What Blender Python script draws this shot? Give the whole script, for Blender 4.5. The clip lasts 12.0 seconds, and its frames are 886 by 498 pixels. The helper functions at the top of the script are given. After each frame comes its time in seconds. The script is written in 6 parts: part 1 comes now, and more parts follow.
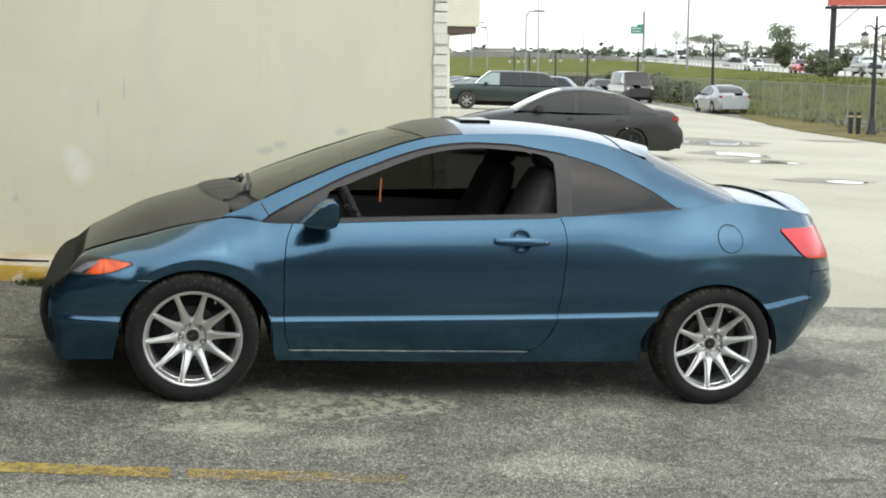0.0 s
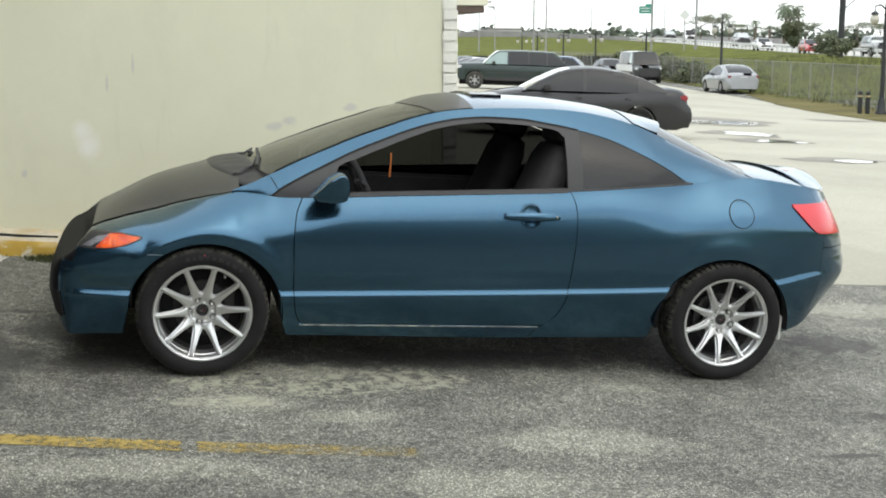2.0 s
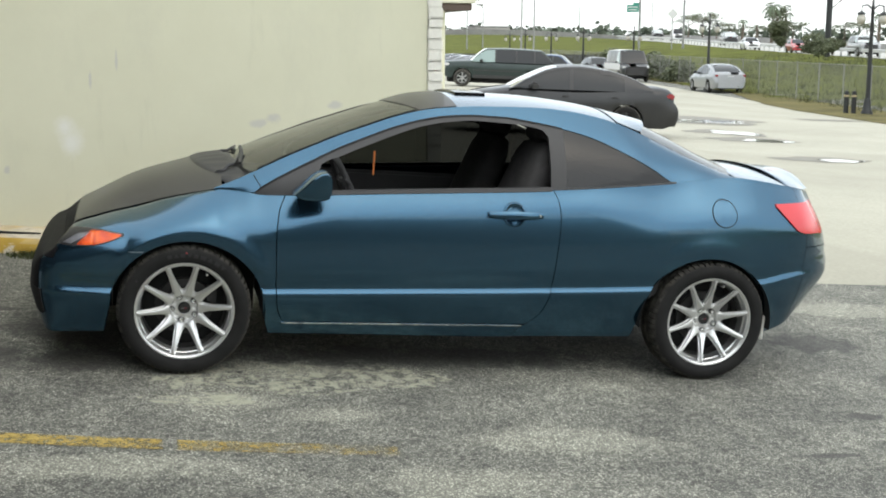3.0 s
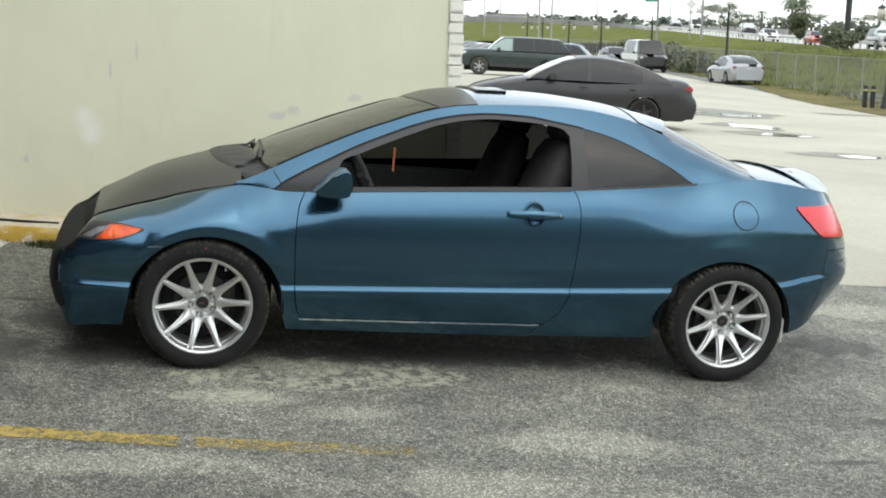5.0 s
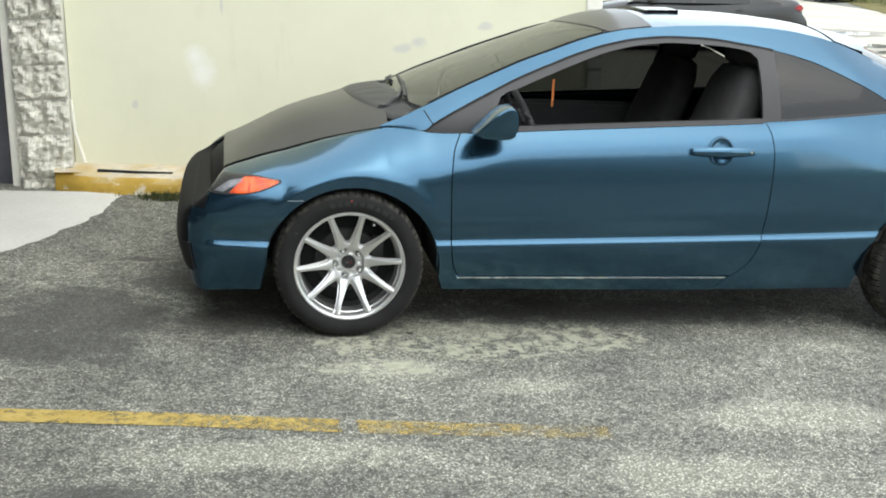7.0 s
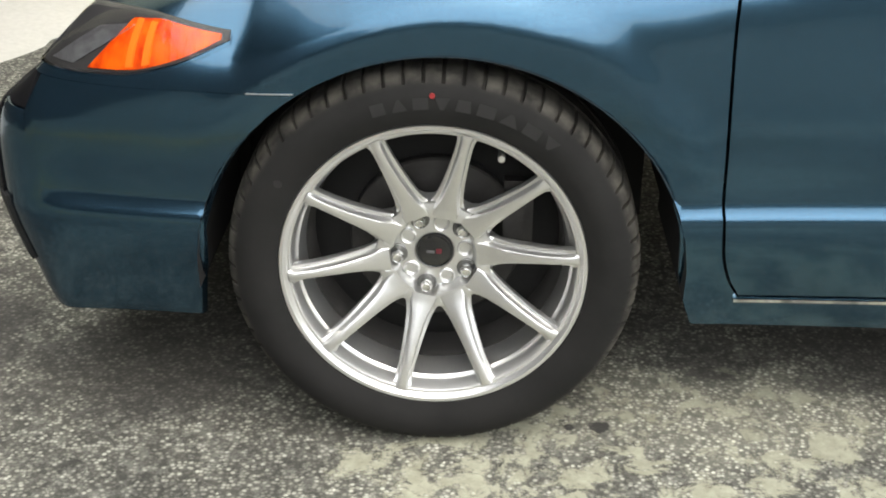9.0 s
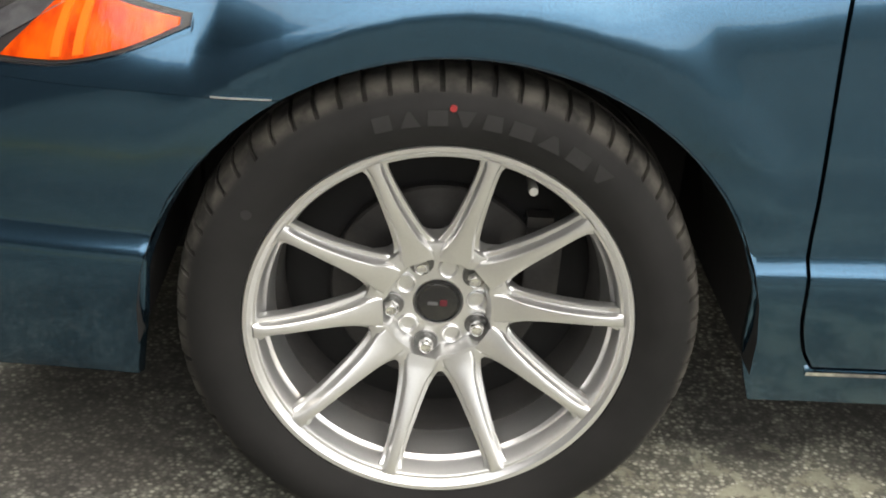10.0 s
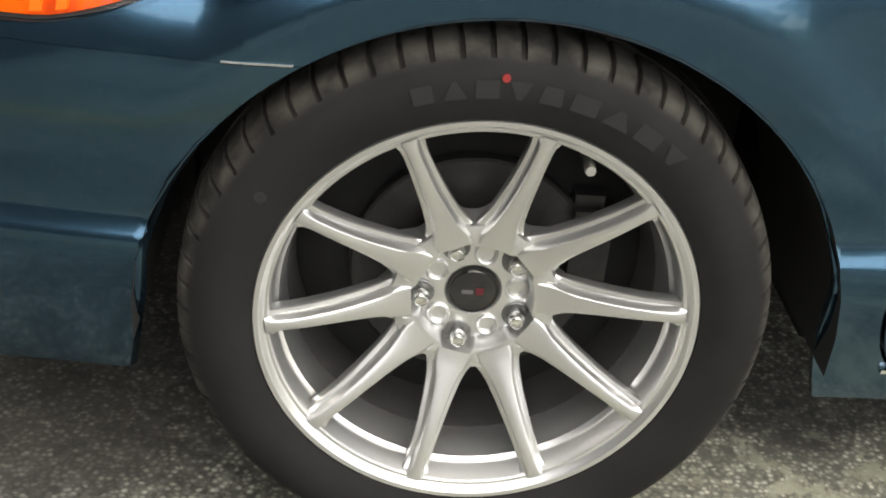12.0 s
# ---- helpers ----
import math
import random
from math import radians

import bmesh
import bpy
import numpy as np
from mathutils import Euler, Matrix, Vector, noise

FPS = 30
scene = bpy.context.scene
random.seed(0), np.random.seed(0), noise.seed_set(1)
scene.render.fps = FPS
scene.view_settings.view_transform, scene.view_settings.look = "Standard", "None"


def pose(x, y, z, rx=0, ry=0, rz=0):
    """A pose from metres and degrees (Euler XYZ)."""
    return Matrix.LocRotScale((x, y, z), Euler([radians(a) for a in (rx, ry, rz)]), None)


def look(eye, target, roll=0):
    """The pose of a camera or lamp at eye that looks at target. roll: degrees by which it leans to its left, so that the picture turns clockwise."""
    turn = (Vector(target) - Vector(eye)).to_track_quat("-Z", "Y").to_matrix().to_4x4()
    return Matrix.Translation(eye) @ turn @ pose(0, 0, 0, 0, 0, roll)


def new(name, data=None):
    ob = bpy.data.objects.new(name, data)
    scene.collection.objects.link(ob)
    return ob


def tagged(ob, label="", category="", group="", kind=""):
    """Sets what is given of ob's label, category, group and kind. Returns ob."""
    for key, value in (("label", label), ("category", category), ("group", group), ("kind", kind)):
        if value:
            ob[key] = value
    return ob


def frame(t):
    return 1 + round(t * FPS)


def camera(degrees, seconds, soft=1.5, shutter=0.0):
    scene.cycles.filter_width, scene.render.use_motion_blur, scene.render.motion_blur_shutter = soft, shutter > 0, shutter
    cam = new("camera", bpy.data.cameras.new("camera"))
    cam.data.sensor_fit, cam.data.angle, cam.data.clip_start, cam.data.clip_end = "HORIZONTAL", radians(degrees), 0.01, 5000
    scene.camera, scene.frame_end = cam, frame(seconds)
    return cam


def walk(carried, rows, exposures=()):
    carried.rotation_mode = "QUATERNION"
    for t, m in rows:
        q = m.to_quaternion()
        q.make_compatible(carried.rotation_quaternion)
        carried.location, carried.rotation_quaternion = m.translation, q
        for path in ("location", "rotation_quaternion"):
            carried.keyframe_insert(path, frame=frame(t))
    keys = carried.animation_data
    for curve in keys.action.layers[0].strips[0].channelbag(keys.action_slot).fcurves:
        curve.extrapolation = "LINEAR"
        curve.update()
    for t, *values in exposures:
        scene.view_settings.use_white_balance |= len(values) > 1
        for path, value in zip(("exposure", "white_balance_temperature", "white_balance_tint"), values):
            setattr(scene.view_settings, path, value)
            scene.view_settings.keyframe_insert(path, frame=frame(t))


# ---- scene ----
cam = camera(38.0, 12.0, 1.9)
PATH = [
    (0.0, look((-0.240, -6.025, 1.582), (0.2274, -4.1016, 1.2991), 0.20)),
    (0.5, look((-0.246, -6.023, 1.559), (0.2086, -4.0972, 1.2701), -0.14)),
    (1.0, look((-0.259, -6.019, 1.556), (0.1889, -4.0926, 1.2604), 0.21)),
    (1.5, look((-0.257, -6.012, 1.554), (0.1866, -4.0860, 1.2487), 0.44)),
    (2.0, look((-0.250, -6.006, 1.551), (0.2057, -4.0840, 1.2381), 0.24)),
    (2.5, look((-0.230, -6.002, 1.548), (0.2295, -4.0826, 1.2263), -0.15)),
    (3.0, look((-0.227, -6.000, 1.553), (0.2477, -4.0831, 1.2366), 0.54)),
    (5.0, look((-0.247, -5.967, 1.605), (0.2065, -4.0488, 1.2683), 1.34)),
    (5.5, look((-0.303, -5.892, 1.573), (0.0846, -3.9584, 1.2383), 2.74)),
    (6.0, look((-0.433, -5.724, 1.555), (-0.0523, -3.7921, 1.2068), 3.18)),
    (6.5, look((-0.541, -5.517, 1.548), (-0.1478, -3.6003, 1.1354), 2.11)),
    (7.0, look((-0.466, -5.168, 1.541), (-0.1392, -3.2445, 1.1005), -0.84)),
    (9, look((0.1196, -1.7529, 1.1072), (0.0312, 0.0759, 0.3024), -3.02)),
    (9.5, look((0.0780, -1.5960, 1.0039), (0.0025, 0.2569, 0.2549), -1.02)),
    (10, look((-0.0160, -1.3612, 0.9961), (0.0371, 0.4722, 0.1986), 0.36)),
    (10.5, look((-0.0714, -1.2006, 1.0086), (0.0511, 0.5250, 0.0049), 2.32)),
    (11, look((-0.0798, -1.1789, 0.9808), (0.0121, 0.5670, 0.0096), 2.09)),
    (11.5, look((-0.0784, -1.1657, 0.9854), (0.0076, 0.5939, 0.0387), 1.71)),
    (12, look((-0.0937, -1.1485, 0.9906), (0.0227, 0.6197, 0.0631), 1.81)),
]
walk(cam, PATH, [(0.0, 0.52, 6350, 6), (5.0, 0.54, 6250, 5), (6.0, 0.66, 6250, 5), (7.0, 1.02, 6200, 5), (9.0, 1.30, 6600, 8), (10.5, 1.24, 6900, 10), (12.0, 1.20, 6800, 9)])

# ---- light ----
world = bpy.data.worlds.new("world")
scene.world = world
world.use_nodes = True
wn = world.node_tree.nodes
sky = wn.new("ShaderNodeTexSky")
sky.sky_type, sky.sun_disc = "NISHITA", False
sky.sun_elevation, sky.sun_rotation = radians(55), radians(150)
sky.dust_density = 3.0
# an overcast sky: cloud covers nearly all of the blue
cloud = wn.new("ShaderNodeMix")
cloud.data_type = "RGBA"
cloud.inputs[0].default_value = 0.06
cloud.inputs[6].default_value = (1.0, 1.0, 0.985, 1)
world.node_tree.links.new(sky.outputs[0], cloud.inputs[7])
world.node_tree.links.new(cloud.outputs[2], wn["Background"].inputs[0])
wn["Background"].inputs[1].default_value = 1.05
sun = new("sun", bpy.data.lights.new("sun", "SUN"))
sun.data.energy, sun.data.angle, sun.data.color = 0.8, radians(110), (1.0, 0.97, 0.92)
sun.matrix_world = look((-6, -8, 22), (0, 0, 0))

# ---- materials ----


class Mat:
    """A node material under construction."""

    def __init__(self, name, color=(0.5, 0.5, 0.5), rough=0.6, metal=0.0, coat=0.0, spec=0.5):
        self.m = bpy.data.materials.new(name)
        self.m.use_nodes = True
        self.n, self.l = self.m.node_tree.nodes, self.m.node_tree.links
        self.b = self.n["Principled BSDF"]
        self.set("Base Color", (*color, 1))
        self.set("Roughness", rough)
        self.set("Metallic", metal)
        self.set("Coat Weight", coat)
        self.set("Coat Roughness", 0.04)
        self.set("Specular IOR Level", spec)

    def set(self, key, v):
        self.b.inputs[key].default_value = v
        return self

    def coords(self, scale=(1, 1, 1), obj=True):
        t = self.n.new("ShaderNodeTexCoord")
        mp = self.n.new("ShaderNodeMapping")
        mp.inputs["Scale"].default_value = scale
        self.l.new(t.outputs["Object" if obj else "Generated"], mp.inputs[0])
        return mp.outputs[0]

    def noise(self, scale, detail=4.0, rough=0.55, stretch=(1, 1, 1), distort=0.0):
        t = self.n.new("ShaderNodeTexNoise")
        t.inputs["Scale"].default_value = scale
        t.inputs["Detail"].default_value = detail
        t.inputs["Roughness"].default_value = rough
        t.inputs["Distortion"].default_value = distort
        self.l.new(self.coords(stretch), t.inputs["Vector"])
        return t.outputs["Fac"]

    def voronoi(self, scale, out="Distance", feature="F1", stretch=(1, 1, 1)):
        t = self.n.new("ShaderNodeTexVoronoi")
        t.feature = feature
        t.inputs["Scale"].default_value = scale
        self.l.new(self.coords(stretch), t.inputs["Vector"])
        return t.outputs[out]

    def ramp(self, fac, stops):
        t = self.n.new("ShaderNodeValToRGB")
        el = t.color_ramp.elements
        while len(el) < len(stops):
            el.new(0.5)
        for e, (p, c) in zip(el, stops):
            e.position = p
            e.color = (*c, 1) if not isinstance(c, float) else (c, c, c, 1)
        self.l.new(fac, t.inputs[0])
        return t.outputs[0]

    def mix(self, fac, a, b, blend="MIX"):
        t = self.n.new("ShaderNodeMix")
        t.data_type, t.blend_type = "RGBA", blend
        for k, v in ((0, fac), (6, a), (7, b)):
            if isinstance(v, (int, float)):
                t.inputs[k].default_value = v
            elif isinstance(v, tuple):
                t.inputs[k].default_value = (*v, 1)
            else:
                self.l.new(v, t.inputs[k])
        return t.outputs[2]

    def color(self, c):
        self.l.new(c, self.b.inputs["Base Color"])
        return self

    def rough(self, c):
        self.l.new(c, self.b.inputs["Roughness"])
        return self

    def bump(self, fac, strength=0.3, dist=0.01):
        t = self.n.new("ShaderNodeBump")
        t.inputs["Strength"].default_value = strength
        t.inputs["Distance"].default_value = dist
        self.l.new(fac, t.inputs["Height"])
        self.l.new(t.outputs[0], self.b.inputs["Normal"])
        return self


def mottled(name, color, amount=0.25, scale=3.0, fine=60.0, rough=0.6, metal=0.0, bump=0.1, coat=0.0, dist=0.004):
    """A plain surface with broad and fine variation of tone."""
    m = Mat(name, color, rough, metal, coat)
    dark = tuple(c * (1 - amount) for c in color)
    light = tuple(min(1.0, c * (1 + amount)) for c in color)
    broad = m.ramp(m.noise(scale, 5), [(0.3, dark), (0.7, light)])
    grain = m.noise(fine, 3)
    m.color(m.mix(0.35, broad, m.ramp(grain, [(0.3, dark), (0.7, light)])))
    if bump:
        m.bump(grain, bump, dist)
    return m.m


def blotch(m, spots, wobble, up=1, ragged=2.2):
    """The union of soft-edged spots (x, y, rx, ry) with ragged outlines; up 2: on an upright face, (x, z, rx, rz)."""
    out = None
    sep = m.n.new("ShaderNodeSeparateXYZ")
    t = m.n.new("ShaderNodeTexCoord")
    m.l.new(t.outputs["Object"], sep.inputs[0])

    def op(kind, a, b=None, c=None):
        n = m.n.new("ShaderNodeMath")
        n.operation = kind
        for i, v in enumerate((a, b, c)):
            if v is None:
                continue
            if isinstance(v, (int, float)):
                n.inputs[i].default_value = v
            else:
                m.l.new(v, n.inputs[i])
        return n.outputs[0]

    for x, y, rx, ry in spots:
        dx = op("DIVIDE", op("SUBTRACT", sep.outputs[0], x), rx)
        dy = op("DIVIDE", op("SUBTRACT", sep.outputs[up], y), ry)
        d = op("SQRT", op("ADD", op("MULTIPLY", dx, dx), op("MULTIPLY", dy, dy)))
        out = d if out is None else op("MINIMUM", out, d)
    return op("ADD", out, op("MULTIPLY", op("SUBTRACT", wobble, 0.5), ragged))


def asphalt_material():
    m = Mat("worn_asphalt", rough=0.85)
    bw = m.n.new("ShaderNodeRGBToBW")
    m.l.new(m.voronoi(130, "Color"), bw.inputs[0])
    bw2 = m.n.new("ShaderNodeRGBToBW")
    m.l.new(m.voronoi(88, "Color"), bw2.inputs[0])
    stones = m.ramp(bw.outputs[0], [(0.32, (0.045, 0.044, 0.038)), (0.46, (0.17, 0.167, 0.140)), (0.60, (0.36, 0.352, 0.30)), (0.78, (0.70, 0.69, 0.60))])
    coarse = m.ramp(bw2.outputs[0], [(0.3, (0.055, 0.054, 0.046)), (0.52, (0.18, 0.177, 0.150)), (0.68, (0.34, 0.333, 0.285)), (0.88, (0.66, 0.65, 0.58))])
    binder = m.ramp(m.voronoi(130, "Distance"), [(0.25, 0.0), (0.62, 0.85)])
    fine = m.mix(binder, m.mix(0.38, stones, coarse), (0.045, 0.044, 0.039))
    fine = m.mix(0.14, fine, (0.20, 0.197, 0.165))
    wear = m.ramp(m.mix(0.45, m.noise(0.8, 8, 0.66), m.noise(3.2, 9, 0.72)), [(0.43, 0.0), (0.63, 1.0)])
    base = m.mix(wear, m.mix(1.0, fine, (0.66, 0.66, 0.64), "MULTIPLY"), m.mix(1.0, fine, (1.42, 1.42, 1.35), "MULTIPLY"))
    clots = m.ramp(m.noise(20.0, 7, 0.74), [(0.37, 0.80), (0.51, 0.0)])
    grit = m.ramp(m.noise(29.0, 6, 0.76), [(0.50, 0.0), (0.62, 0.55)])
    base = m.mix(clots, base, m.mix(1.0, fine, (0.42, 0.42, 0.41), "MULTIPLY"))
    base = m.mix(grit, base, m.mix(0.5, fine, (0.34, 0.335, 0.285)))
    ragged = m.noise(5.0, 9, 0.74, distort=0.8)
    pale = m.ramp(blotch(m, [(0.50, 0.10, 0.42, 0.17), (0.18, -0.41, 0.30, 0.17), (0.62, -0.58, 0.30, 0.12), (-0.35, -1.18, 0.55, 0.16), (1.62, -0.93, 0.5, 0.22), (2.05, -0.13, 0.22, 0.10), (4.42, 1.59, 0.7, 0.26),
                              (1.0, -1.4, 0.5, 0.2), (3.6, -1.5, 0.8, 0.4), (-0.7, -2.4, 0.8, 0.35), (2.2, -2.1, 0.9, 0.3)], ragged), [(0.55, 0.62), (1.0, 0.0)])
    base = m.mix(pale, base, m.mix(0.22, m.mix(1.0, fine, (1.75, 1.74, 1.6), "MULTIPLY"), (0.40, 0.395, 0.33)))
    # silt fills the texture in ragged islands beside the wheel
    silt_color = m.ramp(m.noise(30, 6, 0.7), [(0.3, (0.27, 0.265, 0.19)), (0.7, (0.44, 0.435, 0.33))])
    silt = m.ramp(blotch(m, [(0.42, -0.06, 0.60, 0.30), (0.95, -0.02, 0.40, 0.22), (0.10, -0.36, 0.36, 0.10)], m.noise(11.0, 8, 0.72, distort=0.3)), [(0.72, 0.92), (0.84, 0.0)])
    holes = m.ramp(m.noise(14.0, 7, 0.7, distort=0.4), [(0.46, 0.0), (0.53, 1.0)])
    base = m.mix(m.mix(holes, silt, (0, 0, 0)), base, silt_color)
    # dark stains; the long spot between the coupe's wheels paints its underbody shade
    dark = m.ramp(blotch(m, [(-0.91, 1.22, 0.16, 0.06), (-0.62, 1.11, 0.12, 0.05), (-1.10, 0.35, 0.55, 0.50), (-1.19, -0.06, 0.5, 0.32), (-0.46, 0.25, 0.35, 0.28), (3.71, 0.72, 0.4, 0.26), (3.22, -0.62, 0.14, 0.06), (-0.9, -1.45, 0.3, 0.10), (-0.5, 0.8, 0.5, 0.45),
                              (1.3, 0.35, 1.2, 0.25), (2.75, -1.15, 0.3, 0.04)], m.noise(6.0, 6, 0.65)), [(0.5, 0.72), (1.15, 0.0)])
    drops = m.ramp(blotch(m, [(0.271, 0.052, 0.019, 0.016), (0.223, 0.050, 0.010, 0.010)], m.noise(40.0, 3, 0.5)), [(0.7, 0.9), (1.1, 0.0)])
    base = m.mix(drops, base, (0.03, 0.029, 0.027))
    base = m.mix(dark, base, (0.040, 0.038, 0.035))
    m.color(base)
    m.bump(m.mix(0.5, bw.outputs[0], bw2.outputs[0]), 0.8, 0.006)
    return m.m


def concrete_lot_material():
    m = Mat("bleached_paving", rough=0.9)
    a = m.ramp(m.noise(0.35, 7, 0.6, distort=0.5), [(0.3, (0.275, 0.262, 0.207)), (0.7, (0.40, 0.382, 0.307))])
    b = m.ramp(m.noise(26, 4, 0.7), [(0.3, (0.26, 0.247, 0.195)), (0.7, (0.54, 0.52, 0.424))])
    c = m.mix(0.4, a, b)
    stain = m.ramp(m.noise(0.16, 6, 0.65, stretch=(1, 0.5, 1), distort=1.0), [(0.32, 0.7), (0.50, 0.0)])
    m.color(m.mix(stain, c, (0.27, 0.255, 0.2)))
    m.bump(m.noise(40, 3), 0.4, 0.006)
    return m.m


def wall_paint_material():
    m = Mat("cream_wall_paint", rough=0.55, spec=0.4)
    a = m.ramp(m.noise(0.7, 6, 0.6), [(0.3, (0.60, 0.585, 0.43)), (0.7, (0.68, 0.665, 0.50))])
    streak = m.ramp(m.noise(2.2, 6, 0.7, stretch=(1.6, 1, 0.25)), [(0.62, 0.0), (0.78, 0.35)])
    a = m.mix(streak, a, (0.45, 0.44, 0.33))
    ragged = m.noise(7, 7, 0.65)
    grime = m.ramp(m.noise(1.3, 8, 0.68, stretch=(1.2, 1, 0.5)), [(0.55, 0.0), (0.72, 0.22)])
    a = m.mix(grime, a, (0.47, 0.46, 0.37))
    rubbed = m.ramp(blotch(m, [(-0.61, 0.985, 0.085, 0.10), (-0.57, 0.87, 0.10, 0.12)], ragged, 2, 1.6), [(0.15, 0.48), (1.6, 0.0)])
    a = m.mix(rubbed, a, (0.84, 0.83, 0.84))
    smudge = m.ramp(blotch(m, [(0.66, 1.00, 0.075, 0.035), (0.76, 1.03, 0.06, 0.05), (1.19, 1.125, 0.06, 0.035), (-0.985, 0.70, 0.028, 0.035), (-0.44, 1.30, 0.012, 0.07), (-0.27, 1.42, 0.010, 0.09)], ragged, 2, 2.4), [(0.45, 0.42), (1.25, 0.0)])
    a = m.mix(smudge, a, (0.40, 0.39, 0.44))
    m.color(a)
    m.bump(m.noise(30, 5, 0.6), 0.12, 0.004)
    return m.m


def car_paint(name, color, flake, metal=0.9, rough=0.22, coat=0.8, coat_rough=0.04):
    m = Mat(name, color, rough, metal, coat)
    m.set("Coat Roughness", coat_rough)
    m.set("Coat IOR", 1.45)
    f = m.ramp(m.noise(900, 1), [(0.35, color), (0.7, flake)])
    dust = m.ramp(m.noise(3.0, 6, 0.6), [(0.5, 0.0), (0.9, 0.04)])
    m.color(m.mix(dust, f, (0.25, 0.24, 0.21)))
    return m.m


ASPHALT = asphalt_material()
LOT = concrete_lot_material()
WALL = wall_paint_material()
BLUE = car_paint("petrol_blue_metallic", (0.036, 0.085, 0.134), (0.054, 0.124, 0.190), 0.94, 0.20, 0.5, 0.03)
CARBON = car_paint("black_hood_paint", (0.012, 0.010, 0.009), (0.024, 0.020, 0.018), 0.0, 0.5, 0.35, 0.10)
TRIM = mottled("black_plastic", (0.022, 0.021, 0.021), 0.2, 6, 120, 0.5)
BLACK = mottled("underbody_black", (0.008, 0.008, 0.008), 0.2, 4, 60, 0.9)
SILVER = mottled("silver_wheel_paint", (0.68, 0.68, 0.67), 0.06, 5, 300, 0.34, 0.88, 0.02, 0.25)
LAMP_BOWL = mottled("dulled_reflector", (0.36, 0.36, 0.37), 0.4, 30, 90, 0.3, 0.9)
CHROME = Mat("chrome", (0.75, 0.75, 0.74), 0.08, 1.0).m
STEEL = mottled("brake_steel", (0.045, 0.043, 0.042), 0.3, 20, 200, 0.5, 0.6)
def rubber_material():
    """Tyre rubber, dusty on the tread shoulder."""
    m = Mat("tyre_rubber", (0.012, 0.0115, 0.011), 0.8, 0.0, 0.0, 0.22)
    t = m.n.new("ShaderNodeTexCoord")
    mul = m.n.new("ShaderNodeVectorMath")
    mul.operation = "MULTIPLY"
    mul.inputs[1].default_value = (1, 0, 1)
    ln = m.n.new("ShaderNodeVectorMath")
    ln.operation = "LENGTH"
    m.l.new(t.outputs["Object"], mul.inputs[0])
    m.l.new(mul.outputs[0], ln.inputs[0])
    shoulder = m.ramp(ln.outputs["Value"], [(0.292, 0.0), (0.302, 1.0)])
    patchy = m.ramp(m.noise(24, 5, 0.6), [(0.38, 0.15), (0.62, 1.0)])
    dust = m.mix(1.0, shoulder, patchy, "MULTIPLY")
    plain = m.ramp(m.noise(9, 5, 0.6), [(0.3, (0.010, 0.0098, 0.0095)), (0.7, (0.017, 0.0165, 0.016))])
    m.color(m.mix(dust, plain, (0.080, 0.075, 0.064)))
    m.bump(m.noise(90, 4), 0.15, 0.002)
    return m.m


RUBBER = rubber_material()


def glass_material(name, tint, rough=0.0, clear=0.0, ior=1.5):
    m = Mat(name, tint, rough, 0.0, 0.0)
    if clear:
        tr = m.n.new("ShaderNodeBsdfTransparent")
        tr.inputs[0].default_value = (*tint, 1)
        gl = m.n.new("ShaderNodeBsdfGlossy")
        gl.inputs["Roughness"].default_value = 0.02
        fr = m.n.new("ShaderNodeFresnel")
        fr.inputs[0].default_value = ior
        mx = m.n.new("ShaderNodeMixShader")
        m.l.new(fr.outputs[0], mx.inputs[0])
        m.l.new(tr.outputs[0], mx.inputs[1])
        m.l.new(gl.outputs[0], mx.inputs[2])
        m.l.new(mx.outputs[0], m.n["Material Output"].inputs[0])
    return m.m


GLASS_CLEAR = glass_material("clear_lens", (0.95, 0.95, 0.95), 0, 1, 1.28)
GLASS_WS = glass_material("windscreen_glass", (0.78, 0.80, 0.75), 0, 1)
GLASS_SIDE = glass_material("smoked_side_glass", (0.030, 0.031, 0.030), 0, 1)
GLASS_DARK = glass_material("dark_tinted_glass", (0.025, 0.025, 0.025), 0, 1)
GLASS_TINT = glass_material("tinted_glass", (0.10, 0.10, 0.10), 0, 1)
AMBER_MAT = Mat("amber_lens", (0.80, 0.115, 0.002), 0.25, 0.0, 0.0)
AMBER_MAT.color(AMBER_MAT.ramp(AMBER_MAT.noise(26, 3, 0.5, stretch=(1.6, 1, 0.5)), [(0.35, (0.52, 0.040, 0.001)), (0.62, (0.88, 0.125, 0.003))]))
AMBER_MAT.bump(AMBER_MAT.noise(60, 2, 0.5, stretch=(2, 1, 0.2)), 0.3, 0.003)
AMBER = AMBER_MAT.m
AMBER_PALE = Mat("pale_amber_lens", (0.88, 0.19, 0.015), 0.25, 0.0, 0.0).m
REDLENS = Mat("red_lens", (0.55, 0.022, 0.028), 0.2, 0.0, 0.3).m
CLOTH = mottled("grey_seat_cloth", (0.060, 0.056, 0.055), 0.3, 20, 300, 0.9)
DASH = mottled("dark_dashboard", (0.034, 0.033, 0.033), 0.2, 10, 150, 0.7)

# ---- mesh helpers ----


def part(name, bm, material, parent=None, label="", smooth=True, category="", kind="", group=""):
    """Links a bmesh as one mesh object, under parent if given."""
    me = bpy.data.meshes.new(name)
    bm.normal_update()
    bm.to_mesh(me)
    bm.free()
    for mt in (material if isinstance(material, (list, tuple)) else [material]):
        me.materials.append(mt)
    if smooth:
        me.polygons.foreach_set("use_smooth", [True] * len(me.polygons))
        me.set_sharp_from_angle(angle=radians(38))
    ob = new(name, me)
    if parent is not None:
        ob.parent = parent
    return tagged(ob, label, category, group, kind)


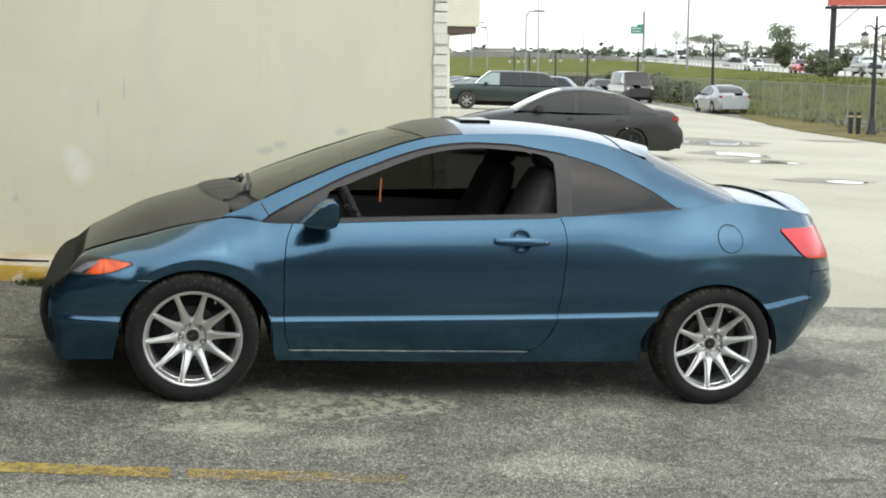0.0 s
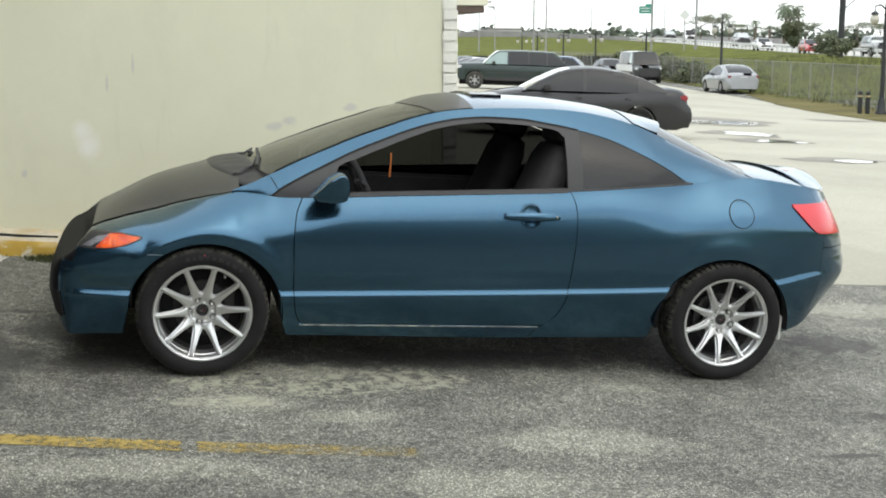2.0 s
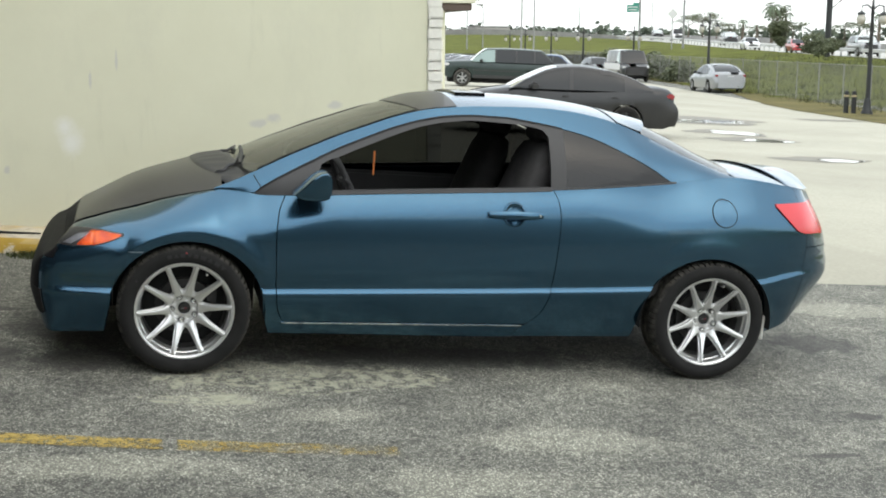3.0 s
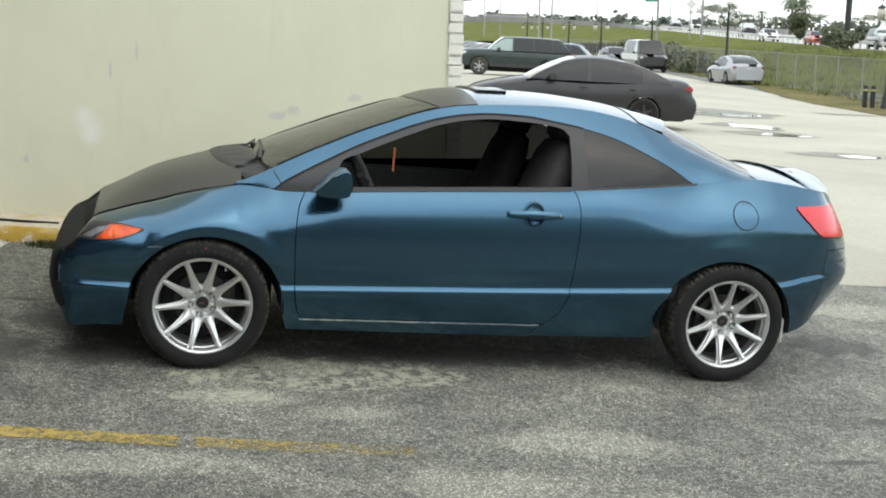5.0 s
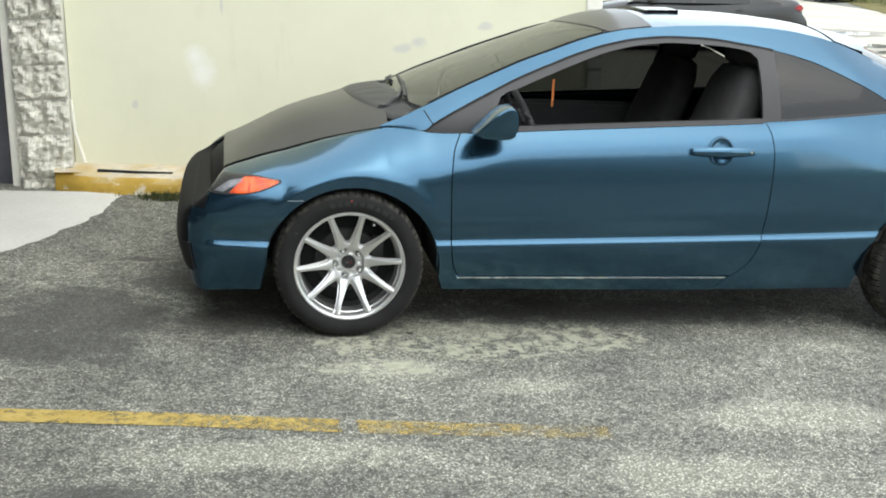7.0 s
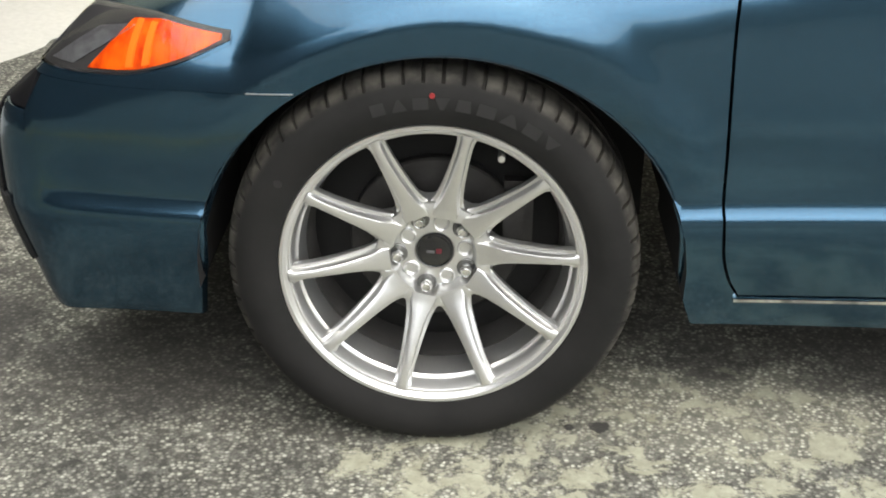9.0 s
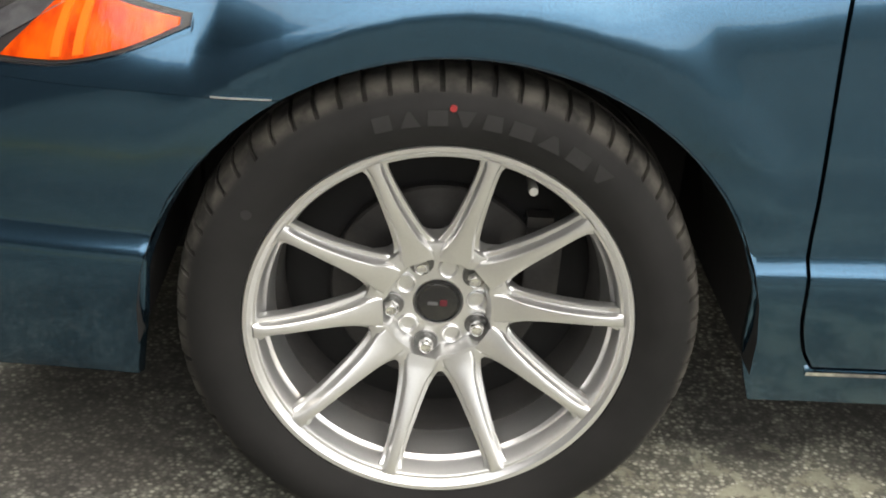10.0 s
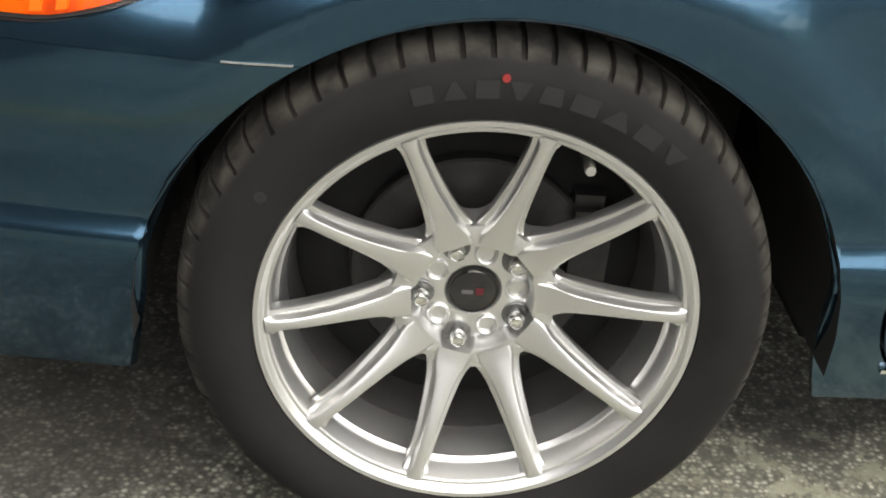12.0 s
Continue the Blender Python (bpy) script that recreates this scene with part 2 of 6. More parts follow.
def thing(name, m=None, label="", category="", group=""):
    ob = new(name)
    ob.empty_display_size = 0.2
    if m is not None:
        ob.matrix_world = m
    return tagged(ob, label, category, group)


def grid_mesh(rows, close_u=False, close_v=False, bm=None):
    """Quads over rows of points."""
    bm = bm or bmesh.new()
    vs = [[bm.verts.new(p) for p in r] for r in rows]
    nu, nv = len(vs), len(vs[0])
    for i in range(nu if close_u else nu - 1):
        for j in range(nv if close_v else nv - 1):
            q = (vs[i][j], vs[(i + 1) % nu][j], vs[(i + 1) % nu][(j + 1) % nv], vs[i][(j + 1) % nv])
            try:
                bm.faces.new(q)
            except ValueError:
                pass
    return bm


def box(bm, x0, x1, y0, y1, z0, z1, bevel=0.0, m=None):
    r = bmesh.ops.create_cube(bm, size=1)
    vs = r["verts"]
    for v in vs:
        v.co = Vector((x0 + (v.co.x + 0.5) * (x1 - x0), y0 + (v.co.y + 0.5) * (y1 - y0), z0 + (v.co.z + 0.5) * (z1 - z0)))
        if m is not None:
            v.co = m @ v.co
    if bevel:
        es = list({e for v in vs for e in v.link_edges})
        bmesh.ops.bevel(bm, geom=es, offset=bevel, segments=2, affect="EDGES", clamp_overlap=True)
    return bm


def lathe(profile, n=64, bm=None, axis="Y", a0=0.0):
    """Turns (r, h) points about an axis through the origin."""
    rows = []
    for i in range(n):
        a = a0 + 2 * math.pi * i / n
        c, s = math.cos(a), math.sin(a)
        rows.append([(r * c, h, r * s) if axis == "Y" else (r * c, r * s, h) for r, h in profile])
    bm = grid_mesh(rows, close_u=True, bm=bm)
    return bm


def tube(bm, pts, r, n=8, r_end=None):
    """A round bar along points."""
    pts = [Vector(p) for p in pts]
    rows = []
    for i, p in enumerate(pts):
        d = (pts[min(i + 1, len(pts) - 1)] - pts[max(i - 1, 0)]).normalized()
        up = Vector((0, 0, 1)) if abs(d.z) < 0.95 else Vector((1, 0, 0))
        u = d.cross(up).normalized()
        v = u.cross(d)
        rr = r if r_end is None else r + (r_end - r) * i / (len(pts) - 1)
        rows.append([p + (u * math.cos(2 * math.pi * k / n) + v * math.sin(2 * math.pi * k / n)) * rr for k in range(n)])
    grid_mesh(rows, close_v=True, bm=bm)
    for row, flip in ((rows[0], 1), (rows[-1], 0)):
        try:
            bm.faces.new([bm.verts.new(p) for p in (row if flip else row[::-1])])
        except ValueError:
            pass
    return bm


def curve(table):
    """A smooth function through (x, value) pairs."""
    xs = np.array([p[0] for p in table], float)
    ys = np.array([p[1] for p in table], float)
    d = np.diff(ys) / np.diff(xs)
    m = np.zeros(len(xs))
    m[0], m[-1] = d[0], d[-1]
    for i in range(1, len(xs) - 1):
        m[i] = 0 if d[i - 1] * d[i] <= 0 else 2 * d[i - 1] * d[i] / (d[i - 1] + d[i])

    def f(x):
        if x <= xs[0]:
            return float(ys[0])
        if x >= xs[-1]:
            return float(ys[-1])
        i = int(np.searchsorted(xs, x) - 1)
        h = xs[i + 1] - xs[i]
        t = (x - xs[i]) / h
        return float((2 * t**3 - 3 * t**2 + 1) * ys[i] + (t**3 - 2 * t**2 + t) * h * m[i] + (3 * t**2 - 2 * t**3) * ys[i + 1] + (t**3 - t**2) * h * m[i + 1])

    return f


def thicken(bm, depth, to):
    """Gives a sheet's open edges a return of that depth towards the point to (its height kept)."""
    edges = [e for e in bm.edges if len(e.link_faces) == 1]
    r = bmesh.ops.extrude_edge_only(bm, edges=edges)
    for v in {v for v in r["geom"] if isinstance(v, bmesh.types.BMVert)}:
        x = min(max(v.co.x, to[0]), to[1])
        d = Vector((x - v.co.x, to[2] - v.co.y, 0))
        v.co += d.normalized() * depth
    return bm


# ---- ground ----
SLOPE, RISE = 0.0605, 0.0441


def smooth01(t):
    t = min(max(t, 0.0), 1.0)
    return t * t * (3 - 2 * t)


def ground_z(x, y):
    """The yard falls to the right and towards the street, and levels out in the lot."""
    z = -SLOPE * min(max(x, -4.0), 6.0) - 0.03 * min(max(x - 6.0, 0.0), 20.0) + RISE * min(max(y, -8.0), 3.0)
    return z + 0.02 * smooth01((y - 1.6) / 0.9) * smooth01((1.5 - x) / 2.0) * smooth01((6 - y) / 2)


def ground_sheet(name, xs, ys, material, lift=0.0, label="", inside=None):
    bm = grid_mesh([[(x, y, ground_z(x, y) + lift) for y in ys] for x in xs])
    ob = part(name, bm, material, None, label, True, kind="structure")
    return ob


def steps(a, b, n):
    return [a + (b - a) * i / n for i in range(n + 1)]


gx = [-900, -300, -100, -40, -20, -10] + [-7, -6, -5, -4.5, -4] + steps(-3.5, 5.5, 18) + [6, 6.5] + steps(7, 26, 19) + [28, 34] + [40, 60, 100, 300, 900]
gy = [-900, -300, -100, -40, -20] + [-12, -10, -9, -8.5, -8, -7.5, -7] + steps(-6, 2.5, 17) + [2.75, 3, 3.25, 3.5] + steps(4, 30, 26) + [40, 50, 60, 80, 120, 300, 900]
ground_sheet("ground", gx, gy, ASPHALT, 0.0, "worn grey asphalt with pale aggregate, stains and shade painted under the coupe")

# ---- building wall, kerb, column ----
WALL_Y = 2.85
CORNER_X = 1.94


def flat(name, x0, x1, y0, y1, z0, z1, material, label="", bevel=0.0, parent=None, kind="", category="", group="", smooth=False):
    return part(name, box(bmesh.new(), x0, x1, y0, y1, z0, z1, bevel), material, parent, label, smooth, category, kind, group)


# ---- the coupe ----
CY = 0.845
ZC = 0.308
TILT = pose(0, 0, 0, 2.4846, 3.4889, -0.5497)
coupe = thing("coupe", TILT, "petrol-blue two-door coupe with a black hood, parked", "car")

OUTLINE = [(-0.726, 0.0), (-0.724, 0.28), (-0.719, 0.49), (-0.708, 0.64), (-0.680, 0.750), (-0.610, 0.824), (-0.46, 0.852), (-0.28, 0.866), (0.0, 0.868), (0.28, 0.862), (0.5, 0.856),
           (0.8, 0.858), (1.3, 0.864), (1.9, 0.866), (2.4, 0.868), (2.65, 0.866), (2.9, 0.848), (3.1, 0.805), (3.29, 0.715), (3.435, 0.58), (3.515, 0.40), (3.545, 0.2), (3.555, 0.0)]


def spline_table(pts, n=40):
    """Catmull-Rom through points, as a dense list with arc length."""
    p = [Vector((*a, 0)) for a in pts]
    p = [Vector((p[0].x, -p[1].y, 0))] + p + [Vector((p[-1].x, -p[-2].y, 0))]
    out = []
    for i in range(1, len(p) - 2):
        a, b, c, d = p[i - 1], p[i], p[i + 1], p[i + 2]
        for k in range(n):
            t = k / n
            out.append(0.5 * (2 * b + (c - a) * t + (2 * a - 5 * b + 4 * c - d) * t * t + (3 * b - a - 3 * c + d) * t**3))
    out.append(p[-2])
    return out


_o = spline_table(OUTLINE)
O_X = np.array([v.x for v in _o])
O_H = np.array([v.y for v in _o])
O_S = np.r_[0, np.cumsum(np.hypot(np.diff(O_X), np.diff(O_H)))]
S_END = float(O_S[-1])


def s_at(x):
    """Arc length along the outline at x."""
    return float(np.interp(x, O_X, O_S))


def plan(s):
    """x, half width and outward normal of the outline."""
    x, h = float(np.interp(s, O_S, O_X)), float(np.interp(s, O_S, O_H))
    e = 0.012
    dx = float(np.interp(s + e, O_S, O_X) - np.interp(s - e, O_S, O_X))
    dh = float(np.interp(s + e, O_S, O_H) - np.interp(s - e, O_S, O_H))
    if s < 0.02:
        return x, h, -1.0, 0.0
    if s > S_END - 0.02:
        return x, h, 1.0, 0.0
    n = math.hypot(dx, dh)
    return x, h, -dh / n, dx / n


crease_z = curve([(-0.8, 0.40), (-0.33, 0.396), (0.35, 0.408), (1.0, 0.427), (1.78, 0.452), (2.32, 0.475), (2.9, 0.520), (3.16, 0.56), (3.6, 0.58)])
# height of the upper edge of the flank: hood edge, window sill, quarter panel, boot edge
top_z = curve([(-0.73, 0.556), (-0.66, 0.622), (-0.60, 0.657), (-0.50, 0.694), (-0.41, 0.722), (-0.24, 0.764), (-0.09, 0.812), (0.049, 0.848), (0.17, 0.870), (0.27, 0.865), (0.35, 0.858), (0.46, 0.862),
               (0.66, 0.880), (1.21, 0.914), (1.74, 0.945), (2.1, 0.975), (2.40, 1.003), (2.6, 1.03), (2.8, 1.045), (3.0, 1.03), (3.15, 1.012), (3.3, 0.99), (3.555, 0.965)])
top_in = curve([(-0.75, 0.12), (-0.6, 0.22), (-0.41, 0.28), (-0.24, 0.29), (-0.09, 0.25), (0.05, 0.205), (0.17, 0.165), (0.30, 0.118), (0.45, 0.092), (0.70, 0.080), (1.7, 0.080), (2.2, 0.10), (2.5, 0.14), (2.8, 0.17), (3.15, 0.15), (3.3, 0.10), (3.555, 0.06)])
base_in = curve([(-0.10, 0.14), (0.0, 0.105), (0.06, 0.075), (0.13, 0.050), (0.22, 0.036), (0.30, 0.024), (0.38, 0.012), (0.40, 0.009), (0.412, 0.009), (0.430, 0.021), (0.446, 0.021), (0.50, 0.0140), (0.55, 0.0110), (0.60, 0.0119), (0.66, 0.0154), (0.72, 0.0216), (0.78, 0.0312), (0.84, 0.0446), (0.90, 0.062), (1.1, 0.145)])


def inset(x, z, s):
    """How far the flank lies inside its outline at this height."""
    zc = crease_z(x)
    k = z - zc
    b = base_in(0.42 + k) if k > -0.06 else base_in(0.36 * (z - 0.10) / max(zc - 0.06 - 0.10, 0.05))
    fade = smooth01((x + 0.68) / 0.16) * smooth01((3.35 - x) / 0.3)
    if -0.03 < k < 0.10:
        soft = 0.010 + 0.006 * smooth01(k / 0.1)
        b = soft + (b - soft) * fade
    front = 1 - smooth01((x + 0.68) / 0.16)
    if -0.01 < k < 0.20:
        b += (0.0105 - b) * front
    # the sill tucks under towards the ground
    tuck = max(0.0, zc - 0.035 - z)
    b += front * 0.03 * max(0.0, zc - 0.02 - z) + (1 - front) * (0.10 * tuck + 0.25 * tuck * tuck)
    zt, it = top_z(x), top_in(x)
    rear, haunch, nose = smooth01((x - 0.22) / 0.50), smooth01((x - 1.9) / 0.45), 1 - smooth01((x + 0.42) / 0.30)
    roll = 0.22 - 0.11 * rear + 0.13 * haunch
    # over the front arch the shoulder begins above the flare
    roll = min(roll, max(0.10, zt - 0.300 - math.sqrt(max(0.138 - (x - 0.012) ** 2, 0.0))))
    q = (z - (zt - roll)) / roll
    if q > 0:
        b = b + (it - b) * min(q, 1.0) ** (2.25 + 2.3 * nose + 0.2 * rear - 0.6 * haunch)
    for xc in (0.012, REAR_X - 0.02):
        r = math.hypot(x - xc, z - 0.306)
        flare = smooth01((0.455 - r) / 0.075) * (1 - 0.85 * smooth01((0.41 - r) / 0.085))
        b -= (0.008 if xc < 1 else 0.003) * flare * smooth01((z - 0.38) / 0.20) * (smooth01((x + 0.42) / 0.25) if xc < 1 else 1.0)
    end = smooth01((-0.45 - x) / 0.3)
    if end > 0:
        lo = max(0.0, (0.45 - z))
        b += end * (0.12 * lo * lo + 0.42 * max(0.0, z - 0.53))
    tail = smooth01((x - 3.15) / 0.3)
    if tail > 0:
        b += tail * (0.55 * max(0.0, 0.55 - z) ** 1.5 + 0.25 * max(0.0, z - 0.62))
    return b


def flank(s, z, out=0.0, side=1):
    """A point of the car's side. side 1: the driver's side, -1: the other."""
    x, h, nx, nh = plan(s)
    d = inset(x, z, s) - out
    return Vector((x - nx * d, CY - side * (h - nh * d), z))


ARCH_W, ARCH_H, ARCH_END = 0.360, 0.335, 0.382


def arch(x, xc, zc=0.306):
    return zc + ARCH_H * math.sqrt(max(1 - ((x - xc) / ARCH_W) ** 2, 0.0))


REAR_X = 2.645


def low_z(x):
    """Lower edge of the body."""
    for xc in (0.012, REAR_X - 0.02):
        if abs(x - xc) <= ARCH_W:
            return arch(x, xc)
        if abs(x - xc) < ARCH_END:
            return 0.306 - (abs(x - xc) - ARCH_W) / 0.20
    if x < 0:
        return 0.192 - 0.012 * smooth01((-0.40 - x) / 0.2)
    if x < 1.5:
        return 0.195
    if x < REAR_X:
        return 0.195 + 0.02 * (x - 1.5)
    return 0.232 + 0.10 * smooth01((x - 3.0) / 0.45)


def s_list(x0, x1, step=0.03, extra=()):
    s0, s1 = s_at(x0), s_at(x1)
    n = max(2, int((s1 - s0) / step))
    out = set(round(v, 5) for v in steps(s0, s1, n))
    for xc in (0.012, REAR_X - 0.02):
        for k in range(0, 17):
            xx = xc - ARCH_W * math.cos(math.pi * k / 16)
            if x0 < xx < x1:
                out.add(round(s_at(xx), 5))
        for xx in (xc - ARCH_W - 0.0001, xc + ARCH_W + 0.0001, xc - 0.366, xc + 0.366, xc - 0.374, xc + 0.374, xc - ARCH_END - 0.0001, xc + ARCH_END + 0.0001):
            if x0 < xx < x1:
                out.add(round(s_at(xx), 5))
    return sorted(out)


def flank_patch(x0, x1, lo, hi, nz=22, out=0.0, sides=(1,), step=0.03, depth=0.025, fx0=None, fx1=None, ease=0.3):
    """A panel of the flank between two heights lo(x), hi(x); fx0, fx1: its end edges as x over height."""
    bm = bmesh.new()
    for side in sides:
        rows = []
        ss = s_list(x0, x1, step)
        sa, sb = s_at(x0), s_at(x1)
        floor_z = min(lo(plan(s)[0]) for s in ss)
        for s in ss:
            x = plan(s)[0]
            edge, b = lo(x), hi(x)
            a = floor_z if edge - floor_z > 0.02 or floor_z < 0.3 else edge
            zc = crease_z(x)
            zs = [a + (b - a) * k / nz for k in range(nz + 1)]
            if a < zc - 0.05 and b > zc + 0.06:
                n1 = max(3, int(nz * (zc - 0.02 - a) / (b - a)))
                zs = steps(a, zc - 0.02, n1) + [zc - 0.008, zc - 0.002, zc + 0.012, zc + 0.020, zc + 0.04] + steps(zc + 0.06, b, nz - 5 - n1 + 5)
                zs = zs[:n1 + 1] + zs[n1 + 1:]
                m = nz + 7
                while len(zs) < m:
                    zs.append(b)
                zs = zs[:m - 1] + [b]
            else:
                zs = steps(a, b, nz + 6)
            row = []
            for z in [max(v, edge) for v in zs]:
                s2 = s
                if fx0 is not None or fx1 is not None:
                    if fx0:
                        s2 += (s_at(fx0(z)) - sa) * smooth01(1 - (s - sa) / ease)
                    if fx1:
                        s2 += (s_at(fx1(z)) - sb) * smooth01(1 - (sb - s) / ease)
                row.append(flank(s2, z, out, side))
            rows.append(row)
        if side < 0:
            rows = rows[::-1]
        grid_mesh(rows, bm=bm)
    bmesh.ops.remove_doubles(bm, verts=bm.verts, dist=0.0004)
    if depth:
        thicken(bm, depth, (0.1, 2.7, CY))
    return bm


GAP = 0.0045
FASCIA = Mat("black_fascia", (0.006, 0.0062, 0.0075), 0.62, 0.0, 0.0, 0.09)
FASCIA.color(FASCIA.ramp(FASCIA.noise(8, 5), [(0.3, (0.005, 0.005, 0.006)), (0.7, (0.009, 0.009, 0.010))]))
FASCIA = FASCIA.m
door_front = curve([(0.20, 0.50), (0.258, 0.467), (0.292, 0.447), (0.35, 0.430), (0.43, 0.422), (0.68, 0.412), (0.786, 0.422), (0.867, 0.452), (0.9, 0.46)])
door_rear = curve([(0.20, 1.60), (0.262, 1.656), (0.286, 1.692), (0.345, 1.743), (0.461, 1.776), (0.633, 1.791), (0.80, 1.799), (0.90, 1.786), (0.957, 1.755)])
door_low = lambda x: 0.262 + 0.008 * (x - 0.45)
hl_lo = curve([(-0.68, 0.598), (-0.535, 0.598), (-0.44, 0.602), (-0.37, 0.617), (-0.29, 0.650)])
hl_hi = curve([(-0.69, 0.606), (-0.62, 0.638), (-0.545, 0.663), (-0.42, 0.671), (-0.29, 0.660)])
bump_top = lambda x: 0.582

for side in (1, -1):
    part("front_fender", flank_patch(-0.62, 0.47, lambda x: max(low_z(x), 0.195 if x > 0.34 else (bump_top(x) + 0.0006 if x < -0.19 else 0)), top_z, 44, 0, (side,), 0.018, 0.012,
                                     fx1=lambda z: door_front(z) - GAP, ease=0.125), BLUE, coupe)
    part("door", flank_patch(0.43, 1.80, door_low, lambda x: top_z(x), 24, 0.0015, (side,), 0.05, 0.03, fx0=door_front, fx1=door_rear), BLUE, coupe, "blue door panel with a straight crease")
    part("rocker_panel", flank_patch(0.46, 1.66, low_z, lambda x: door_low(x) - 0.006, 4, 0, (side,), 0.05, 0.04, fx1=door_rear), BLUE, coupe)
    part("door_sill_strip", flank_patch(0.458, 1.65, lambda x: door_low(x) - 0.013, lambda x: door_low(x) - 0.007, 2, 0.006, (side,), 0.05, 0.01), CHROME, coupe, "thin pale strip under the door")
    part("rear_quarter_panel", flank_patch(1.775, 3.20, low_z, lambda x: top_z(x), 40, 0, (side,), 0.025, 0.012, fx0=lambda z: door_rear(z) + GAP), BLUE, coupe)
part("front_bumper", flank_patch(-0.738, -0.19, low_z, lambda x: bump_top(x) if x > -0.6 else 0.535, 40, 0, (1, -1), 0.018, 0.012), BLUE, coupe, "blue front bumper with dark intakes")
part("grille", flank_patch(-0.738, -0.60, lambda x: 0.537, top_z, 8, -0.002, (1, -1), 0.02, 0.02), FASCIA, coupe)
part("front_fascia", flank_patch(-0.738, -0.668, lambda x: 0.262, lambda x: 0.536, 10, 0.003, (1, -1), 0.015, 0.01), FASCIA, coupe, "matt black front fascia")
part("lower_intake", flank_patch(-0.738, -0.655, lambda x: 0.27, lambda x: 0.385, 6, 0.006, (1, -1), 0.03, 0.02), BLACK, coupe, "black lower air intake")
part("rear_bumper", flank_patch(3.203, 3.555, low_z, lambda x: 0.70, 12, 0, (1, -1), 0.03, 0.03), BLUE, coupe)
part("boot_panel", flank_patch(3.203, 3.555, lambda x: 0.704, top_z, 10, 0, (1, -1), 0.03, 0.03), BLUE, coupe)

# top surfaces: hood, windscreen, roof, rear window, boot lid
rail = curve([(0.10, 0.868), (0.20, 0.910), (0.309, 0.964), (0.443, 1.032), (0.58, 1.093), (0.718, 1.154), (0.858, 1.207), (1.0, 1.260), (1.142, 1.298), (1.228, 1.312), (1.432, 1.331), (1.729, 1.341), (1.881, 1.334), (2.033, 1.313), (2.157, 1.283), (2.346, 1.213), (2.501, 1.149), (2.655, 1.091), (2.825, 1.030)])
rail_y = curve([(0.10, 0.16), (0.34, 0.17), (0.69, 0.245), (1.09, 0.292), (1.5, 0.305), (1.9, 0.305), (2.29, 0.285), (2.6, 0.24), (2.83, 0.20)])
mid_z = curve([(0.10, 0.965), (0.26, 1.000), (0.40, 1.060), (0.7, 1.180), (1.062, 1.318), (1.184, 1.365), (1.371, 1.388), (1.69, 1.394), (2.017, 1.375), (2.286, 1.33), (2.5, 1.255), (2.7, 1.165), (2.88, 1.095)])


def canopy(x, w, lift=0.0):
    """A point over the cabin: w from -1 (driver's rail) to 1."""
    y0 = rail_y(x)
    a = abs(w)
    return Vector((x, CY + w * (CY - y0), rail(x) + (mid_z(x) - rail(x)) * (1 - a**2.2) + lift))


def canopy_patch(x0, x1, w0=-1.0, w1=1.0, nx=20, nw=28, lift=0.0, bow0=0.0, bow1=0.0, depth=0.012):
    rows = []
    for i in range(nx + 1):
        row = []
        for j in range(nw + 1):
            w = w0 + (w1 - w0) * j / nw
            a, b = x0 - bow0 * (1 - w * w), x1 - bow1 * (1 - w * w)
            row.append(canopy(a + (b - a) * i / nx, w, lift))
        rows.append(row)
    bm = grid_mesh(rows)
    edges = [e for e in bm.edges if len(e.link_faces) == 1]
    r = bmesh.ops.extrude_edge_only(bm, edges=edges)
    for v in {v for v in r["geom"] if isinstance(v, bmesh.types.BMVert)}:
        v.co.z -= depth
    return bm


part("windscreen", canopy_patch(0.30, 1.11, -0.985, 0.985, 26, 30, 0.0, 0.10, 0.06), GLASS_WS, coupe, "raked windscreen").visible_shadow = False
part("roof_visor", canopy_patch(1.112, 1.30, -0.99, 0.99, 8, 30, 0.004, 0.06, 0.0), CARBON, coupe, "dark brow at the roof's front edge")
part("roof", canopy_patch(1.302, 2.20, -1.0, 1.0, 24, 36, 0.0), BLUE, coupe)
part("sunroof", canopy_patch(1.36, 1.52, -0.45, 0.45, 6, 16, 0.012), GLASS_TINT, coupe, "dark glass sunroof")
part("rear_window", canopy_patch(2.20, 2.84, -0.99, 0.99, 20, 24, 0.0, 0.0, 0.0), GLASS_TINT, coupe, "tinted rear window")
rows = []
for i in range(9):
    t = i / 8
    row = []
    for j in range(29):
        w = -0.97 + 1.94 * j / 28
        back = 0.15 * (1 - w * w)
        q = canopy(2.155 + (0.125 + back) * t, w, 0.0)
        level = canopy(2.16, w).z
        row.append((q.x, q.y, max(q.z + 0.004, q.z + (level - 0.036 * t - q.z) * smooth01(t / 0.5) * (0.55 + 0.45 * abs(w)))))
    rows.append(row)
rows.append([(x + 0.001, y, z - 0.010) for x, y, z in rows[-1]])
spoiler = part("roof_spoiler", grid_mesh(rows), BLUE, coupe, "small blue roof spoiler")
# underside split off in black to carry the spoiler's shade
under = [rows[-1], [(x - 0.020, y, z - 0.030) for x, y, z in rows[-1]]]
under.append([(x - 0.12, y, z - 0.012) for x, y, z in under[-1]])
part("spoiler_underside", grid_mesh(under), TRIM, spoiler, "spoiler underside, coloured black for its shade")


for w in (-0.99, 0.99):
    part("windscreen_seal", tube(bmesh.new(), [canopy(0.32 + 0.78 * i / 14, w, 0.003) for i in range(15)], 0.006, 6), BLACK, coupe, "thin black windscreen seal")


def edge_point(s, side=1):
    x = plan(s)[0]
    return flank(s, top_z(x), 0.0, side)


